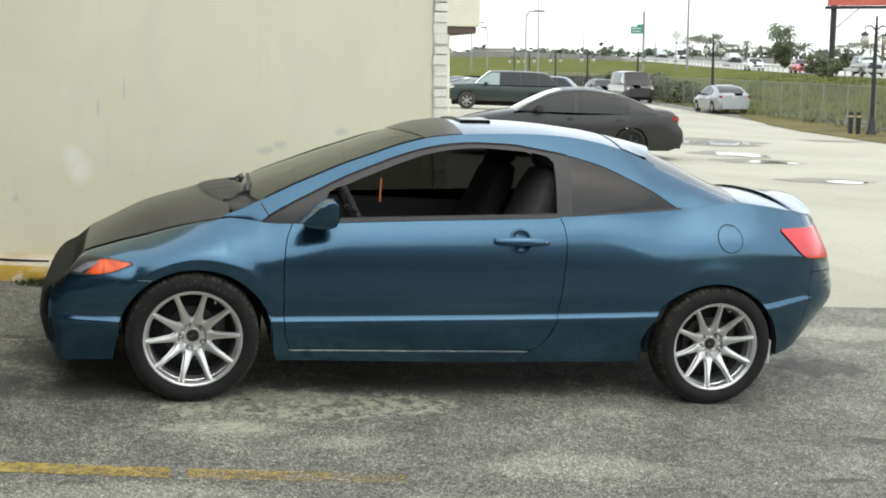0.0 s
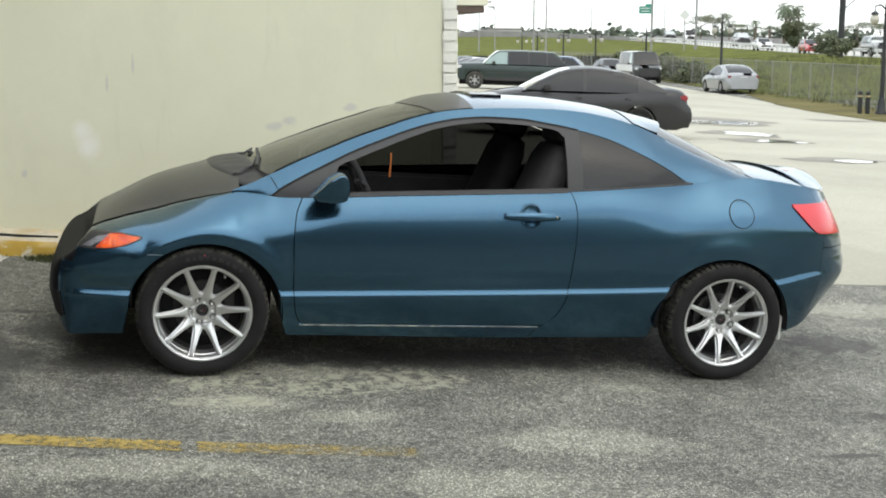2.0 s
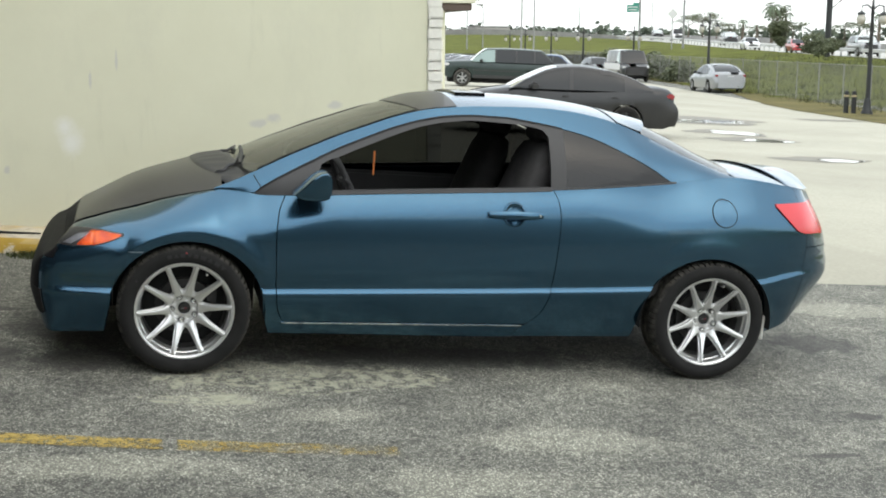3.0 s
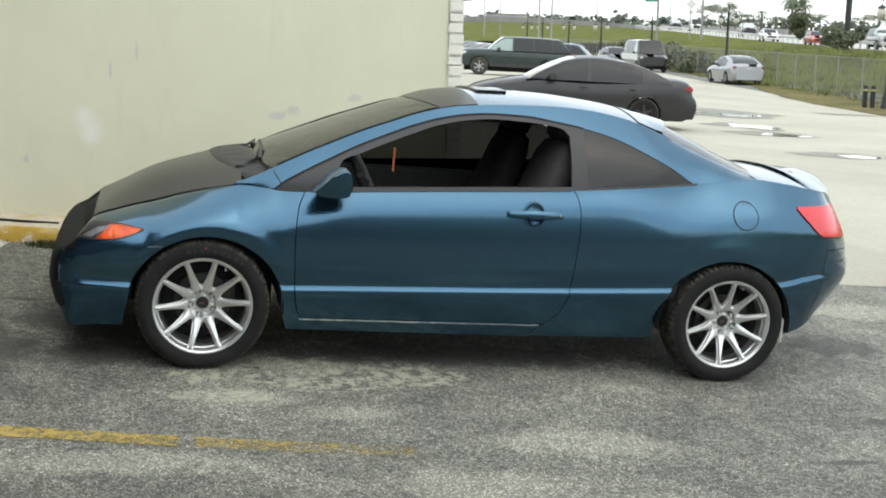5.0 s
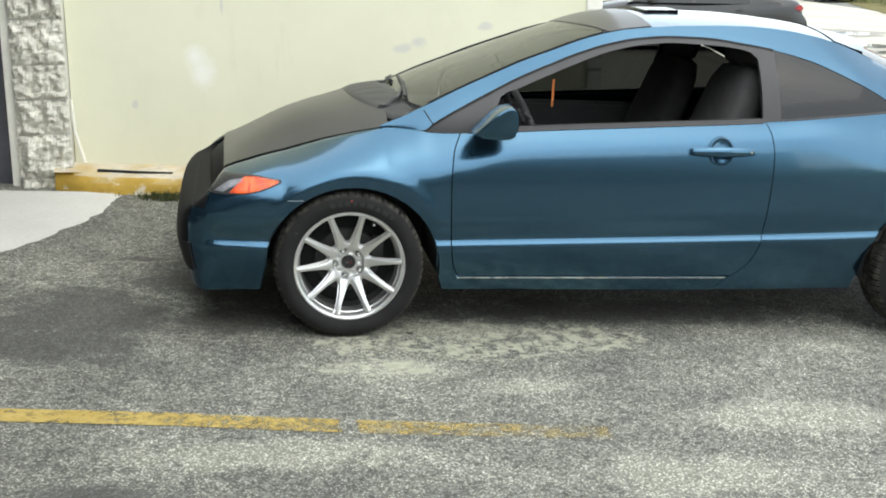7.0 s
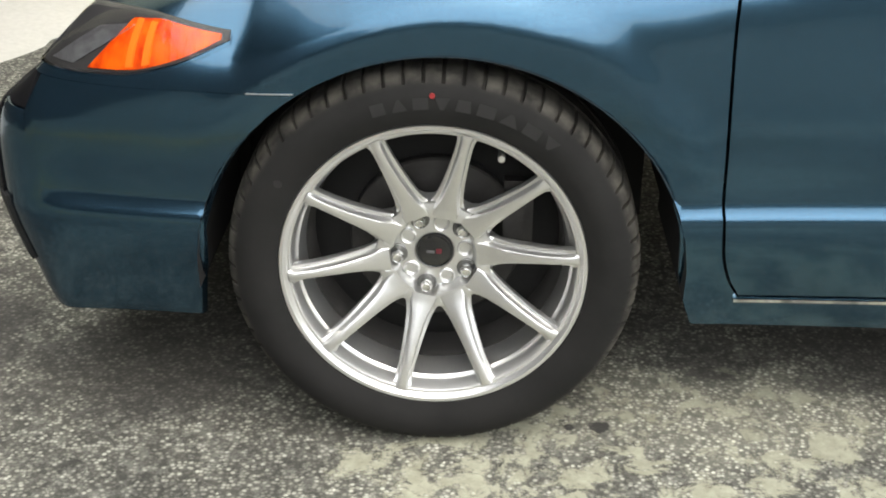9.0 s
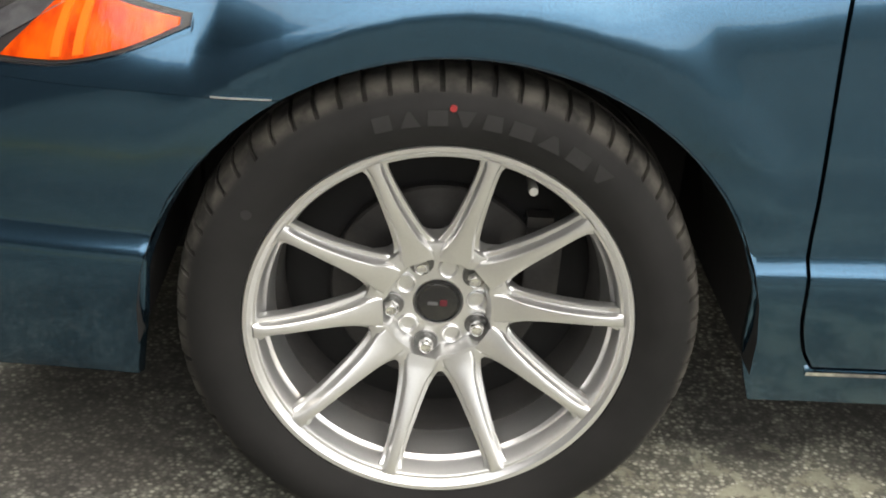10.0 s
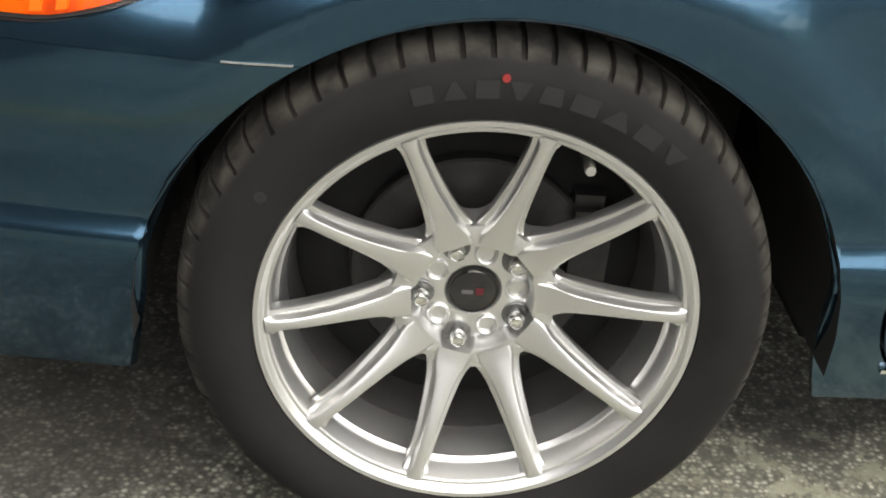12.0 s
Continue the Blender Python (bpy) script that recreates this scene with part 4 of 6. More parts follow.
MARK = mottled("tyre_marking", (0.0128, 0.0124, 0.0122), 0.15, 20, 100, 0.8)
RED_DOT = mottled("red_tyre_paint", (0.25, 0.02, 0.02), 0.2, 20, 100, 0.7)
CAP_BLACK = Mat("gloss_black_cap", (0.008, 0.008, 0.009), 0.15, 0.0, 0.6).m
CAP_RED = Mat("cap_red", (0.10, 0.010, 0.018), 0.4).m
CAP_GREY = Mat("cap_grey", (0.10, 0.10, 0.10), 0.4).m
# dark greys paint in the shade of the barrel, lug holes and nut pockets
RIM_SHADE = mottled("rim_shade_grey", (0.045, 0.043, 0.041), 0.3, 10, 120, 0.7)
POCKET = mottled("shaded_silver_pocket", (0.22, 0.22, 0.215), 0.15, 20, 200, 0.4, 0.8)
WHEEL_MESHES = {}


def shared_part(name, key, make, material, parent, matrix, label=""):
    """A part whose mesh is built once and shared."""
    if key not in WHEEL_MESHES:
        ob = part(name, make(), material, parent, label)
        WHEEL_MESHES[key] = ob.data
    else:
        ob = new(name, WHEEL_MESHES[key])
        ob.parent = parent
        tagged(ob, label)
    ob.matrix_local = matrix
    return ob


def polar(r, deg, y=0.0):
    """A place on the wheel's face, deg clockwise from the top."""
    return Matrix.Translation((r * math.sin(radians(deg)), y, r * math.cos(radians(deg))))


def build_wheel(x, side, turn):
    """turn: degrees clockwise from the top to the first spoke."""
    y = 0.0 if side > 0 else 2 * CY
    m = Matrix.Translation((x, y, ZC)) @ (Matrix.Identity(4) if side > 0 else Matrix.Rotation(math.pi, 4, "Z"))
    bm = lathe([(0.02, 0.112), (0.132, 0.112), (0.135, 0.115), (0.135, 0.130), (0.02, 0.133)], 48)
    wheel = part("wheel", bm, STEEL, coupe, "wheel with a silver ten-spoke rim and low black tyre")
    wheel.matrix_local = m
    spin = Matrix.Rotation(radians(turn - 90), 4, "Y")
    shared_part("dust_shield", "shield", lambda: lathe([(0.02, 0.140), (0.150, 0.140), (0.190, 0.150), (0.195, 0.154), (0.02, 0.156)], 48), BLACK, wheel, Matrix.Identity(4), "black dust shield behind the brake disc")
    shared_part("tyre", "tyre", tyre_mesh, RUBBER, wheel, spin, "black low-profile tyre with cut tread blocks")
    shared_part("rim", "rim", rim_mesh, SILVER, wheel, spin @ RIM_FIT, "silver alloy rim with a stepped lip")
    shared_part("barrel", "barrel", lambda: lathe([(0.2031, 0.0875), (0.199, 0.10), (0.196, 0.19)], 96), RIM_SHADE, wheel, spin @ RIM_FIT, "inner barrel coloured dark for the shade inside the rim")
    for k in range(10):
        shared_part("spoke", "spoke", spoke_mesh, SILVER, wheel, Matrix.Rotation(radians(turn - 90 + 36 * k), 4, "Y") @ RIM_FIT)
    for k in range(10):
        place = polar(0.0568 if k % 2 == 0 else 0.0470, turn + 35 + 36 * k, HUB_Y - 0.003)
        if k % 2:
            shared_part("lug_boss", "boss", lug_boss_mesh, SILVER, wheel, place, "round lug hole with a raised rim")
            shared_part("lug_hole", "hole", lambda: lathe([(0.0086, 0.0), (0.0001, 0.0005)], 20), RIM_SHADE, wheel, place @ Matrix.Translation((0, 0.004, 0)), "hole bottom coloured dark for its shade")
        else:
            shared_part("lug_pocket", "pocket", lambda: lathe([(0.0156, 0.002), (0.0152, -0.0016), (0.0142, -0.0022), (0.0132, -0.001), (0.0090, 0.0)], 24), POCKET, wheel, place, "dark round pocket of a lug nut")
            shared_part("lug_nut", "nut", lug_nut_mesh, CHROME, wheel, place, "chrome lug nut")
    shared_part("center_cap", "cap", lambda: lathe([(0.0288, HUB_Y + 0.004), (0.0288, HUB_Y - 0.004), (0.0272, HUB_Y - 0.0062), (0.0252, HUB_Y - 0.0055), (0.0240, HUB_Y - 0.0068), (0.012, HUB_Y - 0.0076), (0.0001, HUB_Y - 0.0078)], 40), CAP_BLACK, wheel, Matrix.Identity(4), "gloss black centre cap with a small red emblem")
    shared_part("emblem", "emb", lambda: box(bmesh.new(), 0.002, 0.011, HUB_Y - 0.0086, HUB_Y - 0.0074, -0.004, 0.005, 0.0008), CAP_RED, wheel, Matrix.Identity(4), "small red emblem")
    shared_part("emblem_bar", "emb2", lambda: box(bmesh.new(), -0.013, 0.0, HUB_Y - 0.0084, HUB_Y - 0.0072, -0.0035, 0.0015, 0.0008), CAP_GREY, wheel, Matrix.Identity(4))
    shared_part("valve_stem", "valve", lambda: lathe([(0.0001, -0.024), (0.0052, -0.0232), (0.0058, -0.020), (0.0058, -0.008), (0.0044, -0.006), (0.0050, 0.02)], 14), SILVER, wheel, polar(0.196, turn + 17, 0.050), "short valve stem")
    # brake caliper in the gap above the disc
    shared_part("caliper", "cal", lambda: box(bmesh.new(), 0.090, 0.150, 0.098, 0.15, -0.02, 0.10, 0.014), STEEL, wheel, Matrix.Identity(4), "dark brake caliper")
    if x < 1 and side > 0:
        for a, wa, wb in ((-17, 0.020, 0.020), (-10.5, 0.022, 0.004), (-4, 0.022, 0.022), (2.5, 0.005, 0.022), (9, 0.022, 0.018), (16, 0.026, 0.026), (23.5, 0.028, 0.006), (31, 0.026, 0.026), (38, 0.005, 0.024)):
            bm = grid_mesh([[(0.268 * math.sin(radians(a)) + s2 * w / 2 * math.cos(radians(a)) + q * math.sin(radians(a)), -0.0148, 0.268 * math.cos(radians(a)) - s2 * w / 2 * math.sin(radians(a)) + q * math.cos(radians(a))) for q, w in ((-0.009, wa), (0.009, wb))] for s2 in (-1, 1)])
            part("sidewall_mark", bm, MARK, wheel, "faint raised sidewall mark", False)
        for r, a, rad, mt, nm in ((0.279, -0.5, 0.0040, RED_DOT, "red_dot"), (0.264, -58, 0.0062, MARK, "ring_mark")):
            bm = lathe([(rad, 0.001), (rad * 0.95, -0.001), (0.0001, -0.001)], 16)
            ob = part(nm, bm, mt, wheel, "small painted dot on the sidewall")
            ob.matrix_local = polar(r, a, -0.0135)
    return wheel


build_wheel(0.0, 1, 12.8)
build_wheel(REAR_X + 0.005, 1, 4.3)
build_wheel(0.0, -1, 7)
build_wheel(REAR_X + 0.005, -1, 30)
bm = box(bmesh.new(), 2.955, 2.975, 0.02, 0.16, 0.215, 0.345, 0.006)
part("splash_guard", bm, mottled("pale_plastic", (0.55, 0.54, 0.50), 0.1), coupe, "pale splash guard behind the rear wheel")

# the body leans a little to its far side on its springs
for ob in coupe.children:
    if ob.name.startswith("wheel") and not ob.name.startswith("wheel_well"):
        continue
    for o in (ob, *ob.children_recursive):
        for v in o.data.vertices:
            v.co.z -= 0.055 * max(v.co.y - 0.08, 0.0) * smooth01((v.co.z - 0.35) / 0.3)
        o.data.update()

# ---- the building ----
WHITE_PAINT = mottled("white_painted_brick", (0.72, 0.70, 0.62), 0.10, 6, 80, 0.6, 0, 0.3, 0, 0.006)
MORTAR = mottled("pale_painted_mortar", (0.60, 0.58, 0.51), 0.2, 6, 60, 0.9)
STONE = mottled("pale_rough_stone", (0.58, 0.56, 0.48), 0.28, 9, 45, 0.85, 0, 0.9, 0, 0.02)
DARK_DOOR = mottled("dark_door_paint", (0.05, 0.05, 0.06), 0.3, 4, 40, 0.5)
WALL_DARK = mottled("charcoal_render", (0.032, 0.032, 0.031), 0.2, 0.5, 20, 0.85)
CONCRETE = mottled("pale_concrete", (0.46, 0.45, 0.41), 0.14, 1.2, 50, 0.9, 0, 0.3, 0, 0.004)
wall = flat("wall_north", -1.36, CORNER_X - 0.10, WALL_Y, WALL_Y + 0.25, -0.3, 4.2, WALL, "smooth cream-painted building wall with scuffs and streaks", kind="structure")
flat("wall_north_left", -9.0, -1.73, WALL_Y + 0.02, WALL_Y + 0.27, -0.3, 4.2, WALL, "plain painted wall beyond the doorway", kind="structure")
flat("wall_east", CORNER_X - 0.25, CORNER_X - 0.02, WALL_Y + 0.25, WALL_Y + 9.0, -0.4, 4.2, WALL, "painted side wall of the building", kind="structure")
flat("wall_west", -9.2, -9.0, WALL_Y, WALL_Y + 9.2, -0.4, 4.2, WALL, "plain end wall", kind="structure")
flat("wall_rear", -9.2, CORNER_X - 0.02, WALL_Y + 9.0, WALL_Y + 9.2, -0.4, 4.2, WALL, "plain rear wall", kind="structure")
flat("roof_slab", -9.3, CORNER_X + 0.05, WALL_Y - 0.02, WALL_Y + 9.3, 4.2, 4.4, CONCRETE, "flat roof slab of the building", kind="structure")
# unseen charcoal wall closes the yard, added to darken the nose's reflections
flat("wall_yard_west", -3.35, -3.05, -15.0, WALL_Y - 0.01, -0.6, 5.2, WALL_DARK, "unseen charcoal wall added to darken the car's nose", kind="structure")
# unseen roof slab, added to dim the bumper and the ground beside it
flat("entrance_canopy", -3.05, -2.0, -3.4, WALL_Y - 0.01, 3.9, 4.15, WALL_DARK, "unseen flat roof added to shade the car's nose and the apron", kind="structure")
# unseen wall, added as the dark band that the flank reflects
flat("wall_south", -30, 8.5, -15.3, -15.0, -0.8, 3.1, mottled("weathered_grey_render", (0.21, 0.215, 0.20), 0.35, 0.35, 6, 0.85), "unseen grey wall added across the yard for the paint's reflections", kind="structure")


# white painted brick quoin at the corner, each brick proud of its joints
quoin = tagged(flat("quoin", CORNER_X - 0.099, CORNER_X - 0.002, WALL_Y - 0.012, WALL_Y + 0.245, -0.3, 4.2, MORTAR, "white-painted brick edge of the building corner", kind="structure"))
brick_mesh = None
for k in range(58):
    z = -0.2 + 0.074 * k
    if brick_mesh is None:
        bm = box(bmesh.new(), -0.052, 0.052, -0.02, 0.20, 0.003, 0.071, 0.006)
        ob = part("brick", bm, WHITE_PAINT, quoin, "", False)
        brick_mesh = ob.data
    else:
        ob = new("brick", brick_mesh)
        ob.parent = quoin
    ob.location = (CORNER_X - 0.048 + 0.004 * ((k * 7) % 3 - 1), WALL_Y + 0.002 * ((k * 5) % 4), z)

# rough stone column
column = flat("stone_column", -1.665, -1.365, WALL_Y - 0.10, WALL_Y + 0.20, -0.2, 4.2, MORTAR, "column of rough pale stone blocks beside the doorway", kind="structure")
rng = random.Random(4)
z = -0.12
while z < 2.6:
    hgt = rng.uniform(0.19, 0.27)
    cut = rng.uniform(0.35, 0.65)
    for a, b in ((0.0, cut), (cut, 1.0)) if rng.random() < 0.5 else ((0.0, 1.0),):
        x0, x1 = -1.675 + 0.315 * a + 0.005, -1.675 + 0.315 * b - 0.005
        nx, nz = max(8, int(24 * (b - a))), 16
        rows = []
        for i in range(nx + 1):
            row = []
            for j in range(nz + 1):
                u, v = i / nx, j / nz
                px, pz = x0 + (x1 - x0) * u, z + 0.005 + (hgt - 0.010) * v
                edge = min(u, 1 - u, v, 1 - v)
                d = 0.014 + 0.046 * min(1, edge * 6) * (0.55 + 1.1 * noise.noise(Vector((px * 14, 3.1, pz * 14)))) + 0.030 * noise.noise(Vector((px * 34, 1.7, pz * 34)))
                row.append((px, WALL_Y - 0.10 - max(d, 0.002), pz))
            rows.append(row)
        bm = grid_mesh(rows)
        edges = [e for e in bm.edges if len(e.link_faces) == 1]
        r = bmesh.ops.extrude_edge_only(bm, edges=edges)
        for vv in {q for q in r["geom"] if isinstance(q, bmesh.types.BMVert)}:
            vv.co.y = WALL_Y - 0.098
        part("stone", bm, STONE, column, "", False)
    z += hgt
flat("door_trim", -1.725, -1.675, WALL_Y - 0.07, WALL_Y + 0.05, 0.12, 2.4, WHITE_PAINT, "white painted door trim", 0.006, kind="structure")
door = flat("door_1", -2.65, -1.725, WALL_Y - 0.01, WALL_Y + 0.03, 0.16, 2.3, DARK_DOOR, "dark closed door", 0.004, kind="structure")
part("door_handle", lathe([(0.0001, -0.06), (0.025, -0.055), (0.028, -0.035), (0.012, -0.02), (0.012, 0.0)], 18), CHROME, door, "round metal knob").location = (-1.83, WALL_Y - 0.01, 1.15)
bm = bmesh.new()
tube(bm, [(-1.355, WALL_Y - 0.06, 0.75), (-1.345, WALL_Y - 0.05, 0.55), (-1.30, WALL_Y - 0.05, 0.37)], 0.010, 8)
part("wall_conduit", bm, WHITE_PAINT, None, "thin white pipe running down beside the column", category="pipe")

# kerb
def kerb_material():
    m = Mat("worn_yellow_kerb", rough=0.75)
    yel = m.ramp(m.noise(8, 6), [(0.3, (0.30, 0.185, 0.02)), (0.7, (0.46, 0.30, 0.04))])
    con = m.ramp(m.noise(20, 6, 0.7), [(0.3, (0.38, 0.33, 0.24)), (0.7, (0.66, 0.60, 0.48))])
    geo = m.n.new("ShaderNodeNewGeometry")
    sep = m.n.new("ShaderNodeSeparateXYZ")
    m.l.new(geo.outputs["True Normal"], sep.inputs[0])
    chips = m.ramp(m.noise(7, 7, 0.72, stretch=(0.7, 1, 1)), [(0.57, 0.0), (0.63, 1.0)])
    top = m.ramp(m.noise(5, 7, 0.7), [(0.42, 1.0), (0.60, 0.35)])
    up = m.ramp(sep.outputs[2], [(0.5, 0.0), (0.8, 1.0)])
    c = m.mix(up, m.mix(chips, yel, con), m.mix(top, yel, con))
    m.color(c)
    m.bump(m.noise(25, 6, 0.7), 0.6, 0.01)
    return m.m


KERB = kerb_material()
rows = []
nx = 60
for i in range(nx + 1):
    x = -1.47 + (CORNER_X + 1.4) * i / nx
    top = 0.318 - 0.068 * (x + 1.14)
    base = ground_z(x, 2.6) - 0.10
    j = [0.010 * noise.noise(Vector((x * 6, k * 3.3, 0.5))) for k in range(6)]
    tip = 0.10 * max(0.0, (-1.25 - x) / 0.22)
    rows.append([(x, 2.585 + j[0] + tip, base), (x, 2.575 + j[1] + tip, base + 0.12), (x, 2.585 + j[2] + tip, top - 0.05), (x, 2.605 + j[3] + tip, top - 0.016), (x, 2.65 + j[4], top + j[5] * 0.6), (x, 2.75, top + 0.018 + j[2] * 0.5), (x, WALL_Y, top + 0.03), (x, WALL_Y, base)])
bm = grid_mesh(rows, close_v=True)
bm.faces.new([bm.verts.new(p) for p in rows[0]])
bm.faces.new([bm.verts.new(p) for p in rows[-1][::-1]])
kerb = part("kerb", bm, KERB, None, "chipped yellow-painted concrete kerb along the wall", True, kind="structure")
bm = bmesh.new()
tube(bm, [(-1.22, 2.675, 0.334), (-1.0, 2.665, 0.318), (-0.78, 2.67, 0.303)], 0.012, 6, 0.006)
part("kerb_crack", bm, BLACK, kerb, "dark open crack in the kerb top")

# pale concrete apron in front of the doorway
apron_edge = curve([(0.40, -3.3), (0.60, -2.60), (0.85, -2.12), (1.15, -1.72), (1.6, -1.40), (2.06, -1.20), (2.585, -1.08)])
rows = []
for j in range(41):
    y = 0.40 + 2.185 * j / 40
    e = apron_edge(y) + 0.05 * noise.noise(Vector((0, y * 3, 2))) + 0.03 * noise.noise(Vector((0, y * 11, 5)))
    rows.append([(x, y, ground_z(x, y) + 0.014 - (0.013 if k == 12 or j == 0 else 0)) for k, x in enumerate(steps(-3.04, max(e, -3.0), 12))])
part("pavement", grid_mesh(rows), CONCRETE, None, "pale concrete apron with a ragged edge", kind="structure")

# weeds at the kerb foot
def leaf_material(name, a, b):
    m = Mat(name, a, 0.6)
    oi = m.n.new("ShaderNodeNewGeometry")
    m.color(m.ramp(oi.outputs["Random Per Island"], [(0.0, a), (1.0, b)]))
    m.set("Subsurface Weight", 0.0)
    return m.m


GRASS_BLADE = leaf_material("grass_blades", (0.026, 0.034, 0.007), (0.066, 0.076, 0.018))
LEAF = leaf_material("leaves", (0.060, 0.072, 0.036), (0.13, 0.145, 0.075))
LEAF_PALM = leaf_material("palm_leaves", (0.05, 0.07, 0.04), (0.10, 0.13, 0.07))


def blades(bm, x, y, z, n, h, spread, rng):
    for _ in range(n):
        a = rng.uniform(0, 6.28)
        bx, by = x + rng.uniform(-spread, spread), y + rng.uniform(-spread, spread) * 0.6
        hh = h * rng.uniform(0.4, 1.0)
        w = 0.05 * hh + 0.003
        dx, dy = math.cos(a) * w, math.sin(a) * w
        tx, ty = bx + rng.uniform(-0.5, 0.5) * hh, by + rng.uniform(-0.5, 0.5) * hh
        bm.faces.new([bm.verts.new((bx - dx, by - dy, z)), bm.verts.new((bx + dx, by + dy, z)), bm.verts.new((tx, ty, z + hh))])


rng = random.Random(8)
bm = bmesh.new()
for _ in range(70):
    x = -0.97 + 0.45 * rng.random() ** 0.8
    y = 2.56 - 0.12 * rng.random()
    blades(bm, x, y, ground_z(x, y) - 0.005, 14, 0.05, 0.05, rng)
for _ in range(14):
    x = -1.1 + 0.9 * rng.random()
    y = 2.56 - 0.03 * rng.random()
    blades(bm, x, y, ground_z(x, y) - 0.005, 8, 0.035, 0.03, rng)
part("weeds", bm, GRASS_BLADE, None, "low green weeds at the foot of the kerb", False, "weeds", "stuff")

# yellow parking line, worn through in places
def line_material():
    m = Mat("worn_yellow_line", (0.55, 0.36, 0.05), 0.8)
    m.color(m.ramp(m.noise(14, 6, 0.6), [(0.3, (0.34, 0.235, 0.045)), (0.7, (0.44, 0.325, 0.09))]))
    t = m.n.new("ShaderNodeTexCoord")
    sep = m.n.new("ShaderNodeSeparateXYZ")
    m.l.new(t.outputs["Object"], sep.inputs[0])
    grad = m.n.new("ShaderNodeMapRange")
    grad.inputs[1].default_value, grad.inputs[2].default_value = -1.2, 0.85
    grad.inputs[3].default_value, grad.inputs[4].default_value = 0.10, -0.15
    m.l.new(sep.outputs[0], grad.inputs[0])
    add = m.n.new("ShaderNodeMath")
    add.operation = "ADD"
    m.l.new(m.noise(22, 7, 0.75), add.inputs[0])
    m.l.new(grad.outputs[0], add.inputs[1])
    m.l.new(m.ramp(add.outputs[0], [(0.34, 0.05), (0.60, 0.85)]), m.b.inputs["Alpha"])
    return m.m


LINE = line_material()
line_y = curve([(-3.5, -0.52), (-1.2, -0.815), (-0.77, -0.86), (-0.1, -0.955), (0.82, -1.055)])
for x0, x1 in ((-3.02, -0.12), (-0.06, 0.82)):
    rows = []
    n = int((x1 - x0) / 0.03)
    for i in range(n + 1):
        x = x0 + (x1 - x0) * i / n
        y = line_y(x)
        a, b = 0.006 * noise.noise(Vector((x * 25, 0, 1))), 0.006 * noise.noise(Vector((x * 25, 4, 1)))
        rows.append([(x, y - 0.062 + a, ground_z(x, y - 0.06) + 0.004), (x, y + 0.055 + b, ground_z(x, y + 0.055) + 0.004)])
    part("parking_line", grid_mesh(rows), LINE, None, "worn yellow parking line painted on asphalt", False, kind="structure")

# ---- the lot beyond ----
rows = []
for x in [-60, -30, -15, -8, -3, 0, 1.9] + steps(2.5, 30, 55) + steps(32, 64, 16):
    col = []
    for k, y in enumerate([0.0] + steps(0.5, 60, 80) + [90, 140, 200]):
        y0 = (2.42 + 0.06 * noise.noise(Vector((x * 1.3, 0, 0))) + 0.03 * noise.noise(Vector((x * 6, 2, 0)))) if x > 1.95 else 13.0
        yy = max(y, 0) + y0
        lift = 0.012 if k else 0.0
        col.append((min(x, 23.6 + 0.21 * (yy - 32)) if x > 10 else x, yy, ground_z(x, yy) + lift))
    rows.append(col)
part("road", grid_mesh(rows), LOT, None, "sun-bleached sandy paving of the parking lot", True, kind="structure")

WATER = Mat("puddle_water", (0.30, 0.29, 0.26), 0.03, 0.0, 0.0, 0.8).m
DAMP = mottled("damp_paving", (0.17, 0.155, 0.12), 0.25, 1.5, 20, 0.6)


def puddle(x, y, w, h, seed, material=WATER, lift=0.022, name="puddle", label="shallow puddle on the paving"):
    rng = random.Random(seed)
    bm = bmesh.new()
    n = 28
    ring = []
    for k in range(n):
        a = 2 * math.pi * k / n
        r = 0.72 + 0.45 * noise.noise(Vector((math.cos(a) * 1.4, math.sin(a) * 1.4, seed * 3.7)))
        px, py = x + w * r * math.cos(a), y + h * r * math.sin(a)
        ring.append(bm.verts.new((px, py, ground_z(px, py) + lift)))
    bm.faces.new(ring)
    return part(name, bm, material, None, label, False, kind="structure")


for k, (x, y, w, h) in enumerate(((14.9, 26.4, 1.7, 1.5), (13.4, 21.2, 0.7, 0.9), (12.8, 18.6, 0.8, 0.55), (11.6, 13.7, 0.6, 0.4))):
    puddle(x - 0.15, y + 0.25, w * 1.75, h * 1.9, k + 11, DAMP, 0.017, "damp_patch", "dark damp patch round a puddle")
    puddle(x, y, w, h, k + 3)
puddle(13.6, 12.6, 1.4, 0.25, 31, DAMP, 0.017, "damp_patch", "dark damp streak across the paving")
puddle(20.5, 29.0, 1.5, 0.7, 32, DAMP, 0.017, "damp_patch", "dark damp patch on the paving")

# ---- parked cars of the lot ----
DARK_GLASS = Mat("dark_car_glass", (0.02, 0.021, 0.022), 0.10, 0.0, 0.0, 0.35).m
PLATE = Mat("pale_plate", (0.6, 0.6, 0.58), 0.4).m
# paler panes: sky on windscreens and daylight through side glass put into colour
SCREEN_GLASS = Mat("sky_lit_windscreen", (0.42, 0.44, 0.43), 0.08, 0.75, 0.6).m
PALE_GLASS = Mat("pale_green_glass", (0.20, 0.26, 0.24), 0.12, 0.3, 0.5).m
TAIL_RED = Mat("dull_red_lens", (0.24, 0.025, 0.03), 0.25, 0.0, 0.4).m
HEAD = Mat("headlamp_glass", (0.7, 0.7, 0.7), 0.1, 0.3, 1.0).m


RIM_GREY = mottled("dull_alloy", (0.34, 0.34, 0.33), 0.25, 12, 60, 0.45, 0.6)


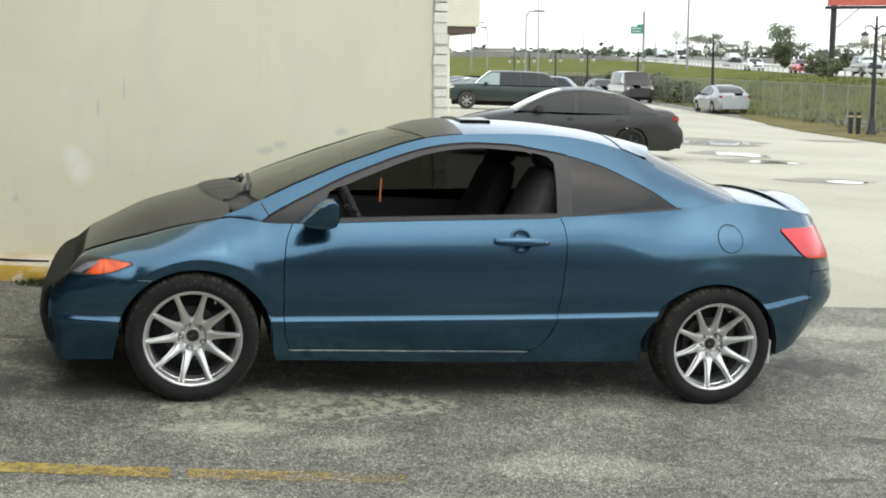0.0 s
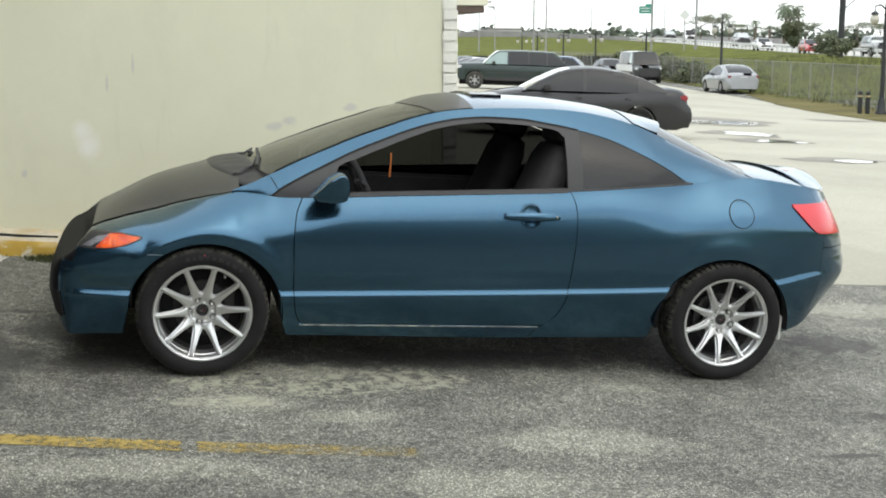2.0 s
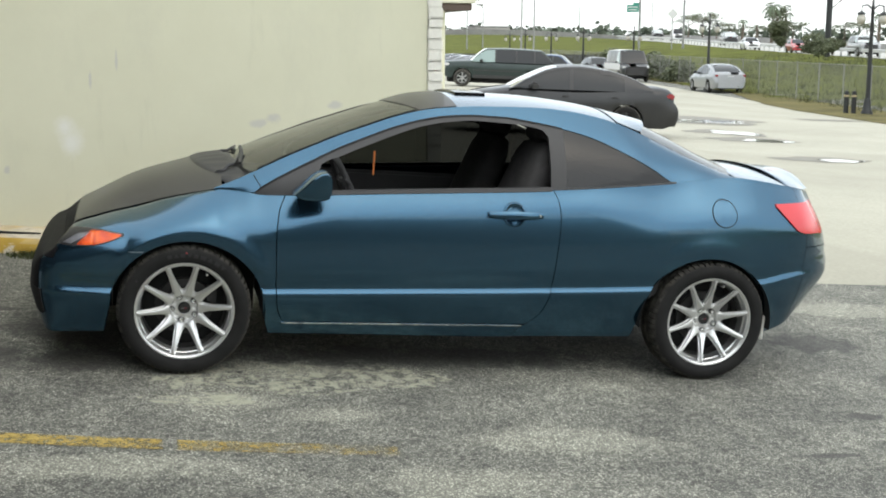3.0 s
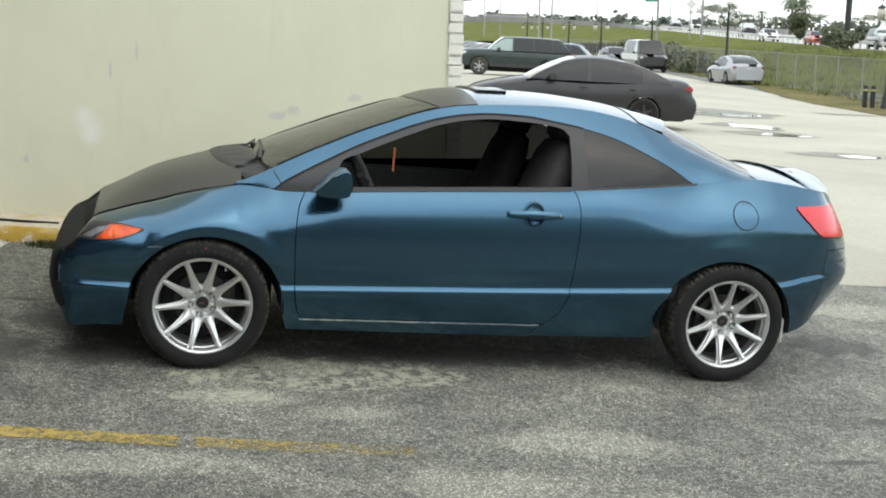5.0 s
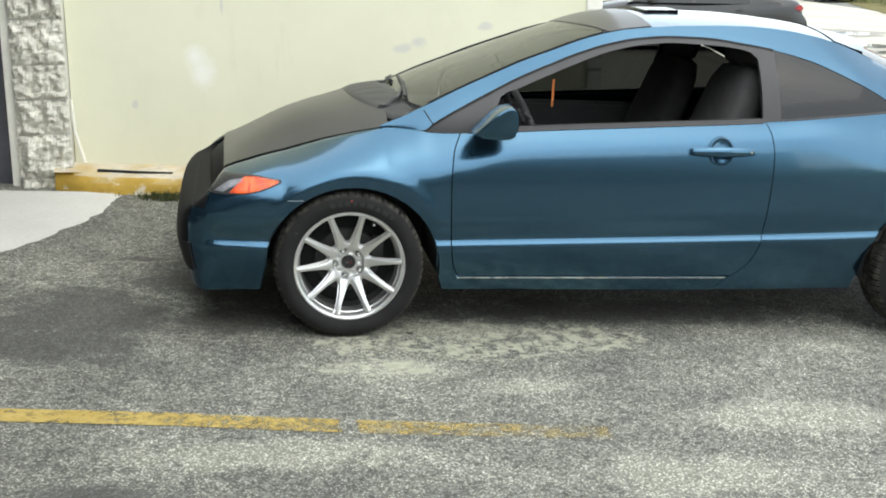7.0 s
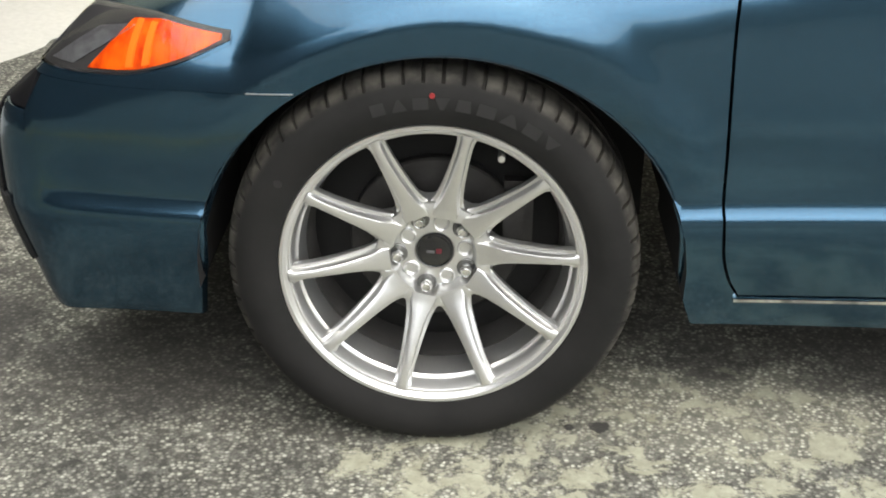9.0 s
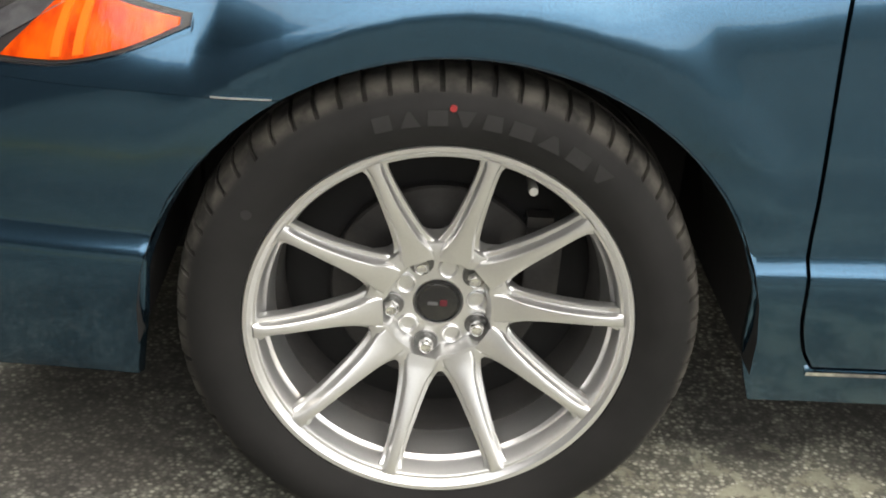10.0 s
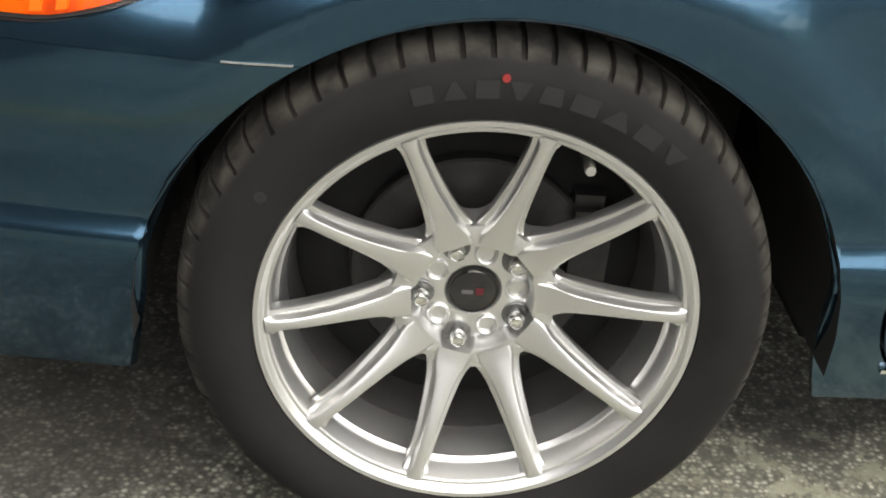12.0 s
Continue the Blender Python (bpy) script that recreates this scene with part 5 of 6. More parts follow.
def parked_car(place, heading, paint, spec, label, kind="car"):
    """A car with its nose towards -x of its own frame. spec: length, width, height and profiles."""
    L, W, H = spec["L"], spec["W"], spec["H"]
    x, y = place
    zg = ground_z(x, y) + 0.012
    nx = Vector((math.cos(radians(heading)), math.sin(radians(heading)), 0))
    slope = (ground_z(x + nx.x, y + nx.y) - ground_z(x - nx.x, y - nx.y)) / 2
    car = thing("parked_car" if kind == "car" else kind, Matrix.Translation((x, y, zg)) @ Matrix.Rotation(radians(heading), 4, "Z") @ Matrix.Rotation(-math.atan(slope), 4, "Y"), label, "car" if kind == "car" else kind.replace("_", " "))
    deck = curve([(a * L, b) for a, b in spec["deck"]])
    wid = curve([(0, W * 0.36), (0.03 * L, W * 0.43), (0.10 * L, W * 0.485), (0.3 * L, W * 0.5), (0.7 * L, W * 0.5), (0.92 * L, W * 0.48), (0.98 * L, W * 0.43), (L, W * 0.38)])
    wx = (spec["wheels"][0] * L, spec["wheels"][1] * L)
    R = spec.get("R", 0.32)
    rows = []
    xs = sorted(set(steps(0, L, 40) + [w + s * R * 1.12 * c for w in wx for s in (-1, 1) for c in (1.0, 0.999, 0.9, 0.7, 0.4)]))
    for q in xs:
        lo = spec.get("sill", 0.20)
        for w in wx:
            if abs(q - w) < R * 1.12:
                lo = R + math.sqrt((R * 1.12) ** 2 - (q - w) ** 2)
        if q < 0.04 * L or q > 0.96 * L:
            lo = lo + 0.05
        h, t = wid(q), deck(q)
        half = [(0.0, t + 0.03), (0.55 * h, t + 0.022), (0.86 * h, t - 0.005), (0.95 * h, t - 0.06), (0.985 * h, t - 0.16), (h, max(lo, t - 0.26)), (h, max(lo, t - 0.36)), (h * 0.985, max(lo, 0.42)), (h * 0.97, max(lo, 0.30)), (h * 0.95, lo), (h * 0.6, max(lo, 0.24))]
        # the rear bumper stands out below the boot lid
        push = lambda b: 0.11 * smooth01((q / L - 0.93) / 0.06) * smooth01((spec.get("bumper", 0.70) - b) / 0.09) * (1 - 0.5 * smooth01((0.42 - b) / 0.2))
        rows.append([(q - L / 2 + push(b), -a, b) for a, b in half] + [(q - L / 2 + push(b), a, b) for a, b in half[::-1][:-1]])
    bm = grid_mesh(rows, close_v=False)
    for r in (rows[0], rows[-1][::-1]):
        bm.faces.new([bm.verts.new(p) for p in r])
    body = part("body", bm, paint, car)
    # cabin: glass all round, roof and pillars in paint
    g = spec["cabin"]  # base front, roof front, roof rear, base rear (as parts of L), belt, tumblehome
    xa, xb, xc, xd = [v * L for v in g[:4]]
    belt, lean = g[4], g[5]
    top = curve([(xa, deck(xa)), (xa + 0.5 * (xb - xa), deck(xa) + 0.56 * (H - deck(xa))), (xb, H - 0.03), ((xb + xc) / 2, H), (xc, H - 0.04), (xc + 0.5 * (xd - xc), deck(xd) + 0.58 * (H - deck(xd))), (xd, deck(xd))])

    def shell(q, v, out=0.0):
        """Cabin surface: v 0 at the belt, 1 at the roof edge, 2 on the centre line."""
        b, t = min(belt, top(q) - 0.002), top(q)
        h0 = wid(q) * 0.955
        h1 = h0 - lean * (t - b)
        crown = 0.045 if q > xb * 0.9 and q < xc * 1.05 else 0.03
        if v <= 1:
            return (q - L / 2, -(h0 + (h1 - h0) * v + out + 0.02 * math.sin(math.pi * v)), b + (t - crown - b) * v)
        u = v - 1
        return (q - L / 2, -(h1 + out) * (1 - u), t - crown * (1 - u) ** 2.5 + out)

    def sheet(qs, vs, out, mt, name, across=False, label=""):
        """Panels of the cabin: one over the whole width, or one for each side."""
        pts = [[shell(q, v, out) for v in vs] for q in qs]
        other = [[(p[0], -p[1], p[2]) for p in r] for r in pts[::-1]]
        if across:
            bm = grid_mesh(pts)
            grid_mesh(other, bm=bm)
            bmesh.ops.remove_doubles(bm, verts=bm.verts, dist=0.0005)
            part(name, bm, mt, car, label)
        else:
            part(name, grid_mesh(pts), mt, car, label)
            part(name, grid_mesh(other), mt, car, label)

    side = steps(0, 0.97, 6)
    top_v = steps(1.06, 2, 7)
    cuts = [xa] + [q * L for q in spec.get("pillars", (0.47,))] + [xd]
    for q0, q1 in zip(cuts[:-1], cuts[1:]):
        sheet(steps(q0, q1, 14), side, 0.0, spec.get("first_glass", DARK_GLASS) if q0 == xa else DARK_GLASS, "side_window")
    sheet(steps(xa, xb, 12), [0.97, 1.0] + top_v, 0.0, spec.get("screen", DARK_GLASS), "windscreen", True)
    sheet(steps(xc, xd, 12), [0.97, 1.0] + top_v, 0.0, DARK_GLASS, "rear_window", True)
    sheet(steps(xb, xc, 16), steps(0.93, 1, 2) + steps(1.1, 2, 6), 0.006, paint, "roof", True)
    sheet(steps(xa, xb, 12), [0.90, 0.96, 1.0, 1.05, 1.10], 0.006, paint, "front_pillar")
    sheet(steps(xc, xd, 12), [0.80, 0.9, 1.0, 1.08, 1.16], 0.006, paint, "rear_pillar")
    sheet(steps(xc + 0.45 * (xd - xc) if spec.get("coupe_tail", True) else xd - 0.06, xd, 6), steps(0, 1, 4), 0.005, paint, "quarter_panel")
    for q in spec.get("pillars", (0.47,)):
        sheet(steps(q * L - 0.04, q * L + 0.04, 2), steps(0, 1, 4), 0.005, spec.get("pillar_mat", TRIM), "door_pillar")
    # details on the flanks
    for sd in (-1, 1):
        lo_y, hi_y = sorted((sd * (W / 2 - 0.03), sd * (W / 2 + 0.012)))
        if "strip" in spec:
            for z, h, mt, nm, lab in ((spec["strip"], 0.05, TRIM, "side_strip", "dark rubbing strip"), (spec.get("sill", 0.2) + 0.01, 0.16, TRIM, "sill_cladding", "black sill cladding")):
                bm = box(bmesh.new(), wx[0] + R * 1.2 - L / 2, wx[1] - R * 1.2 - L / 2, lo_y, hi_y, z, z + h, 0.01)
                part(nm, bm, mt, car, lab)
        if sd in spec.get("pale_side", ()):
            bm = box(bmesh.new(), 0.12 * L - L / 2, 0.97 * L - L / 2, lo_y, hi_y + 0.004, 0.75, 1.16, 0.02)
            part("side_panel", bm, WHITE_CAR, car, "white side panel")
        for a, b in spec.get("doors", ()):
            bm = bmesh.new()
            box(bm, b * L - 0.05 - L / 2, b * L + 0.08 - L / 2, sd * (wid(b * L) - 0.005) - 0.02, sd * (wid(b * L) - 0.005) + 0.02, belt - 0.14, belt - 0.11, 0.008)
            part("door_handle", bm, TRIM, car)
        bm = box(bmesh.new(), xa + 0.42 - L / 2, xa + 0.60 - L / 2, min(sd * (W / 2 - 0.02), sd * (W / 2 + 0.17)), max(sd * (W / 2 - 0.02), sd * (W / 2 + 0.17)), belt + 0.0, belt + 0.13, 0.04)
        part("door_mirror", bm, spec.get("mirror_mat", TRIM), car)
        bm = box(bmesh.new(), 0.012 * L - L / 2, 0.07 * L - L / 2, min(sd * W * 0.25, sd * W * 0.445), max(sd * W * 0.25, sd * W * 0.445), deck(0.04 * L) - 0.20, deck(0.04 * L) - 0.06, 0.03)
        part("headlight", bm, HEAD, car)
        tl = spec.get("tail", (0.72, 0.92))
        bm = box(bmesh.new(), 0.955 * L - L / 2, 0.998 * L - L / 2, min(sd * W * 0.25, sd * W * 0.440), max(sd * W * 0.25, sd * W * 0.440), tl[0], tl[1], 0.03)
        part("tail_light", bm, TAIL_RED, car, "red tail light")
        for k, w in enumerate(wx):
            bm = lathe([(R * 0.62, -0.005), (R * 0.66, -0.012), (R * 0.9, -0.012), (R * 0.985, 0.01), (R, 0.05), (R, 0.16), (R * 0.9, 0.19), (R * 0.5, 0.19)], 32)
            tyre = part("wheel", bm, RUBBER, car, "black tyre with a plain silver rim")
            flip = Matrix.Rotation(math.pi if sd > 0 else 0.0, 4, "Z")
            tyre.matrix_local = Matrix.Translation((w - L / 2, sd * (W / 2 - 0.02), R)) @ flip
            part("rim_well", lathe([(R * 0.62, 0.035), (0.001, 0.04)], 20), BLACK, tyre)
            bm = lathe([(R * 0.66, 0.0), (R * 0.60, 0.0), (R * 0.56, 0.03)], 24)
            lathe([(R * 0.17, 0.03), (R * 0.15, 0.0), (0.001, -0.004)], 16, bm)
            for q in range(6):
                old = set(bm.verts)
                box(bm, -0.075 * R, 0.075 * R, 0.004, 0.03, 0.10 * R, 0.60 * R)
                bmesh.ops.rotate(bm, cent=(0, 0, 0), matrix=Matrix.Rotation(q * math.pi / 3, 3, "Y"), verts=[v for v in bm.verts if v not in old])
            part("rim", bm, RIM_GREY if spec.get("rims", True) else TRIM, tyre)
    bm = box(bmesh.new(), L / 2 - 0.02, L / 2 + 0.012, -0.17, 0.17, tl[0] - 0.06, tl[0] + 0.05, 0.004)
    part("plate", bm, PLATE, car)
    bm = box(bmesh.new(), -L / 2 - 0.02, -L / 2 + 0.10, -W * 0.30, W * 0.30, 0.42, deck(0.02 * L) - 0.08, 0.02)
    part("grille", bm, TRIM, car)
    bm = box(bmesh.new(), 0.04 * L - L / 2, 0.96 * L - L / 2, -W * 0.30, W * 0.30, 0.2, 0.5)
    part("underbody", bm, BLACK, car)
    return car


SEDAN = dict(L=4.6, W=1.8, H=1.44, deck=[(0, 0.62), (0.04, 0.72), (0.12, 0.82), (0.25, 0.93), (0.30, 0.96), (0.5, 0.94), (0.80, 1.0), (0.9, 1.03), (0.97, 1.0), (1, 0.9)],
             wheels=(0.19, 0.78), cabin=(0.25, 0.47, 0.66, 0.90, 0.93, 0.42), pillars=(0.53,), doors=((0.3, 0.50), (0.55, 0.72)), tail=(0.80, 0.92))
SUV = dict(L=5.5, W=2.0, H=1.90, deck=[(0, 1.0), (0.015, 1.12), (0.06, 1.19), (0.24, 1.24), (0.5, 1.22), (0.97, 1.22), (1, 1.0)], wheels=(0.17, 0.78), R=0.42, sill=0.42,
           cabin=(0.24, 0.38, 0.86, 0.985, 1.21, 0.28), pillars=(0.46, 0.64, 0.80), doors=((0, 0.42), (0, 0.60)), tail=(0.8, 1.2), coupe_tail=False, first_glass=PALE_GLASS, screen=SCREEN_GLASS, strip=0.78, mirror_mat=TRIM)
VAN = dict(L=5.2, W=1.95, H=2.05, deck=[(0, 0.95), (0.03, 1.06), (0.12, 1.14), (0.18, 1.2), (0.5, 1.2), (0.98, 1.2), (1, 1.05)], wheels=(0.17, 0.77), R=0.36, sill=0.35,
           cabin=(0.14, 0.27, 0.96, 0.995, 1.18, 0.18), pillars=(0.34, 0.55, 0.76), doors=((0, 0.36),), tail=(0.8, 1.2), coupe_tail=False)
HATCH = dict(L=4.2, W=1.75, H=1.45, deck=[(0, 0.6), (0.05, 0.74), (0.14, 0.84), (0.26, 0.95), (0.5, 0.93), (0.85, 0.98), (0.97, 0.98), (1, 0.9)], wheels=(0.19, 0.79),
             cabin=(0.24, 0.45, 0.72, 0.94, 0.93, 0.40), pillars=(0.53,), doors=((0.3, 0.5),), tail=(0.72, 0.92))
GREY_PAINT = car_paint("charcoal_metallic", (0.014, 0.014, 0.015), (0.030, 0.030, 0.030), 0.4, 0.4, 0.30, 0.15)
GREEN_PAINT = car_paint("dark_green_paint", (0.010, 0.020, 0.017), (0.02, 0.034, 0.030), 0.3, 0.4, 0.35, 0.15)
SILVER_PAINT = car_paint("silver_car_paint", (0.24, 0.245, 0.25), (0.32, 0.325, 0.33), 0.5, 0.35)
WHITE_CAR = car_paint("white_car_paint", (0.75, 0.75, 0.74), (0.8, 0.8, 0.8), 0.0, 0.35)
BLACK_CAR = car_paint("black_car_paint", (0.012, 0.012, 0.013), (0.03, 0.03, 0.03), 0.2, 0.3)
NAVY = car_paint("navy_paint", (0.012, 0.03, 0.08), (0.03, 0.06, 0.13), 0.4, 0.35)
TEAL = car_paint("pale_green_paint", (0.25, 0.42, 0.30), (0.3, 0.5, 0.36), 0.2, 0.35)
RED_CAR = car_paint("red_car_paint", (0.35, 0.03, 0.03), (0.45, 0.05, 0.05), 0.2, 0.35)

parked_car((8.64, 19.89), -11, GREY_PAINT, dict(SEDAN, rims=False, screen=SCREEN_GLASS), "charcoal four-door sedan with dark windows, parked")
parked_car((17.60, 55.05), -13, GREEN_PAINT, SUV, "dark green long utility wagon parked across the lot", "utility_wagon")
parked_car((29.84, 56.34), -98, SILVER_PAINT, SEDAN, "silver four-door sedan parked beside the fence")
parked_car((32.11, 74.50), 82, BLACK_CAR, dict(VAN, pale_side=(1,), first_glass=PALE_GLASS), "dark van with a pale side parked by the fence", "van")
parked_car((33.45, 83.53), 85, BLACK_CAR, HATCH, "black hatchback parked near the fence")
parked_car((24.63, 66.96), 150, NAVY, dict(HATCH, H=1.72), "dark blue hatchback parked behind the wagon")
parked_car((25.90, 74.82), 150, TEAL, dict(HATCH, H=1.95), "pale green hatchback parked behind the wagon")
for k, (u, d, mt, nm) in enumerate(((845, 72, GREY_PAINT, "grey"), (828, 80, SILVER_PAINT, "silver"), (812, 90, WHITE_CAR, "white"), (800, 100, BLACK_CAR, "black"))):
    parked_car([(21.59, 73.93), (23.67, 83.83), (25.87, 94.73), (28.22, 106.63)][k], 20, mt, SEDAN, nm + " sedan in the far row of parked cars")

# ---- fence, verge and bank ----
GRASS = mottled("rough_grass", (0.085, 0.094, 0.014), 0.65, 0.5, 3.5, 0.95, 0, 0.6, 0, 0.05)
VERGE = mottled("dry_verge", (0.115, 0.100, 0.038), 0.45, 0.8, 9, 0.95, 0, 0.5, 0, 0.03)
for mt in (GRASS, VERGE):
    mt.node_tree.nodes["Principled BSDF"].inputs["Specular IOR Level"].default_value = 0.12
IRON = mottled("black_iron", (0.012, 0.013, 0.013), 0.2, 10, 60, 0.5)
GALV = mottled("galvanised_steel", (0.25, 0.25, 0.24), 0.2, 8, 60, 0.55, 0.4)
RAIL = mottled("grey_guard_rail", (0.52, 0.52, 0.50), 0.15, 3, 40, 0.6, 0.2)


def fence_x(y):
    return 26.2 + 0.21 * (y - 32)


HIGHWAY = curve([(-400, -1.5), (40, 0.3), (85, 0.5), (110, 0.75), (150, 1.3), (200, 2.2), (330, 3.2), (900, 4.0)])


def road_x(y):
    """Near edge of the highway."""
    return 62.0 + 0.22 * (y - 88)


rows = []
for y in [-200, -100, -40, 0] + steps(15, 130, 58) + [150, 180, 230, 300, 420, 600, 900]:
    x0, x1 = fence_x(y) - 0.9, road_x(y)
    row = []
    for k in range(15):
        t = k / 14
        x = x0 + (x1 - x0) * t
        z0 = ground_z(x0, y) + 0.02
        z = z0 + (HIGHWAY(y) - z0) * smooth01((t - 0.06) / 0.9) + (0.0 if k in (0, 14) else 0.22 * noise.noise(Vector((x * 0.3, y * 0.3, 0))))
        row.append((x, y, z))
    rows.append(row)
part("grass_bank", grid_mesh(rows), GRASS, None, "rough grassy bank rising to the highway", True, kind="structure")
rows = []
for y in steps(-30, 160, 95):
    x0 = fence_x(y) - 0.9 - 3.0 * smooth01((60 - y) / 26) + 0.25 * noise.noise(Vector((0, y * 0.4, 0)))
    rows.append([(x, y, ground_z(x, y) + 0.024) for x in (x0, x0 + 0.5, fence_x(y) - 0.6, fence_x(y) + 0.2)])
part("verge", grid_mesh(rows), VERGE, None, "dry sandy grass verge under the fence", True, kind="structure")

rng = random.Random(21)
bm = bmesh.new()
for _ in range(2600):
    y = rng.uniform(18, 110)
    t = rng.random() ** 1.5
    x = fence_x(y) - 0.6 + (road_x(y) - fence_x(y)) * t * 0.9
    z0 = ground_z(fence_x(y), y)
    z = z0 + (HIGHWAY(y) - z0) * smooth01((t - 0.06) / 0.9)
    blades(bm, x, y, z - 0.05, 7, rng.uniform(0.15, 0.50), 0.6, rng)
part("tall_grass", bm, GRASS_BLADE, None, "tall uneven grass on the bank", False, "grass", "stuff")


def chain_material():
    m = Mat("chain_link", (0.17, 0.17, 0.15), 0.6, 0.2)
    t = m.n.new("ShaderNodeTexCoord")
    sep = m.n.new("ShaderNodeSeparateXYZ")
    m.l.new(t.outputs["Object"], sep.inputs[0])

    def op(kind, a, b=None):
        n = m.n.new("ShaderNodeMath")
        n.operation = kind
        for i, v in enumerate((a, b)):
            if v is None:
                continue
            if isinstance(v, (int, float)):
                n.inputs[i].default_value = v
            else:
                m.l.new(v, n.inputs[i])
        return n.outputs[0]

    wires = None
    for s in (1, -1):
        q = op("FRACT", op("MULTIPLY", op("ADD", op("MULTIPLY", sep.outputs[1], s), sep.outputs[2]), 14.0))
        w = op("LESS_THAN", q, 0.17)
        wires = w if wires is None else op("MAXIMUM", wires, w)
    m.l.new(wires, m.b.inputs["Alpha"])
    return m.m


fence = thing("chain_link_fence", None, "grey chain-link fence with steel posts beside the lot", "fence")
ys = steps(14, 150, 68)
bm = grid_mesh([[(fence_x(y), y, ground_z(fence_x(y), y) + 0.05), (fence_x(y), y, ground_z(fence_x(y), y) + 1.65)] for y in ys])
part("mesh", bm, chain_material(), fence, "wire mesh", False)
bm = tube(bmesh.new(), [(fence_x(y), y, ground_z(fence_x(y), y) + 1.66) for y in ys], 0.012, 6)
part("top_rail", bm, GALV, fence)
post = None
for y in steps(14, 150, 45):
    if post is None:
        ob = part("post", tube(bmesh.new(), [(0, 0, -0.1), (0, 0, 1.72)], 0.024, 8), GALV, fence)
        post = ob.data
    else:
        ob = new("post", post)
        ob.parent = fence
    ob.location = (fence_x(y), y, ground_z(fence_x(y), y))


def clump(bm, centre, size, n, leaf, rng, flat=1.0):
    """Leaves scattered through an uneven crown."""
    cx, cy, cz = centre
    lobes = [(rng.uniform(-0.6, 0.6), rng.uniform(-0.6, 0.6), rng.uniform(-0.5, 0.6), rng.uniform(0.35, 0.6)) for _ in range(7)]
    for _ in range(n):
        lx, ly, lz, lr = rng.choice(lobes)
        v = Vector((rng.gauss(0, 1), rng.gauss(0, 1), rng.gauss(0, 1))).normalized() * lr * rng.uniform(0.6, 1.0)
        p = Vector((cx + size[0] * (lx + v.x), cy + size[1] * (ly + v.y), cz + size[2] * (lz + v.z) * flat))
        a = Vector((rng.gauss(0, 1), rng.gauss(0, 1), rng.gauss(0, 0.6))).normalized() * leaf
        b = a.cross(Vector((rng.gauss(0, 1), rng.gauss(0, 1), rng.gauss(0, 1)))).normalized() * leaf * 0.6
        bm.faces.new([bm.verts.new(p - a), bm.verts.new(p + b), bm.verts.new(p + a), bm.verts.new(p - b)])


BARK = mottled("bark", (0.10, 0.08, 0.06), 0.3, 4, 30, 0.9, 0, 0.6, 0, 0.03)


def bush(place, size, n, seed, label="rounded dark green bush on the bank"):
    rng = random.Random(seed)
    root = thing("bush", Matrix.Translation(place), label, "bush")
    bm = bmesh.new()
    clump(bm, (0, 0, size[2] * 0.65), size, n * 4, 0.075 * max(size) ** 0.5, rng)
    part("crown", bm, LEAF, root, "", False)
    bm = bmesh.new()
    for k in range(4):
        a = k * 1.6
        tube(bm, [(0, 0, -0.2), (0.3 * size[0] * math.cos(a), 0.3 * size[1] * math.sin(a), size[2] * 0.8)], 0.06, 6, 0.02)
    part("stems", bm, BARK, root)
    return root


def tree(place, height, spread, n, seed, label="broad-leaved tree with an uneven crown"):
    rng = random.Random(seed)
    root = thing("tree", Matrix.Translation(place), label, "tree")
    bm = bmesh.new()
    tube(bm, [(0, 0, -0.3), (0.1, 0, height * 0.3), (0.0, 0.1, height * 0.6)], height * 0.035, 8, height * 0.018)
    for k in range(6):
        a = k * 1.05 + rng.random()
        h0 = height * rng.uniform(0.35, 0.6)
        tube(bm, [(0, 0, h0), (spread * 0.35 * math.cos(a), spread * 0.35 * math.sin(a), h0 + height * 0.18), (spread * 0.6 * math.cos(a), spread * 0.6 * math.sin(a), h0 + height * 0.28)], height * 0.014, 6, height * 0.005)
    part("trunk", bm, BARK, root)
    bm = bmesh.new()
    for k in range(6):
        a = k * 1.05 + rng.random()
        clump(bm, (spread * 0.5 * math.cos(a), spread * 0.5 * math.sin(a), height * rng.uniform(0.62, 0.9)), (spread * 0.45, spread * 0.45, height * 0.18), n // 2, 0.024 * height, rng)
    part("crown", bm, LEAF, root, "", False)
    return root


def palm(place, height, seed):
    rng = random.Random(seed)
    root = thing("palm_tree", Matrix.Translation(place), "palm tree with arching fronds", "palm tree")
    part("trunk", tube(bmesh.new(), [(0, 0, -0.3), (0.15, 0, height * 0.5), (0.1, 0.1, height)], 0.22, 8, 0.14), BARK, root)
    for k in range(14):
        a = k * 2.4
        lift = rng.uniform(-0.2, 0.9)
        ln = height * rng.uniform(0.30, 0.42)
        bm = bmesh.new()
        spine = [Vector((0.1 + ln * t * math.cos(a) * (1 - 0.15 * t), 0.1 + ln * t * math.sin(a), height + ln * (lift * t - 0.9 * t * t))) for t in steps(0, 1, 7)]
        for i in range(7):
            p, q = spine[i], spine[i + 1]
            side = (q - p).cross(Vector((0, 0, 1))).normalized()
            for s in (-1, 1):
                tip = (p + q) / 2 + side * s * ln * 0.22 * (1 - 0.5 * abs(i - 3) / 3.5) + Vector((0, 0, -0.10 * ln)) + (q - p) * 0.8
                bm.faces.new([bm.verts.new(p), bm.verts.new(q), bm.verts.new(tip)])
        part("frond", bm, LEAF_PALM, root, "", False)
    return root


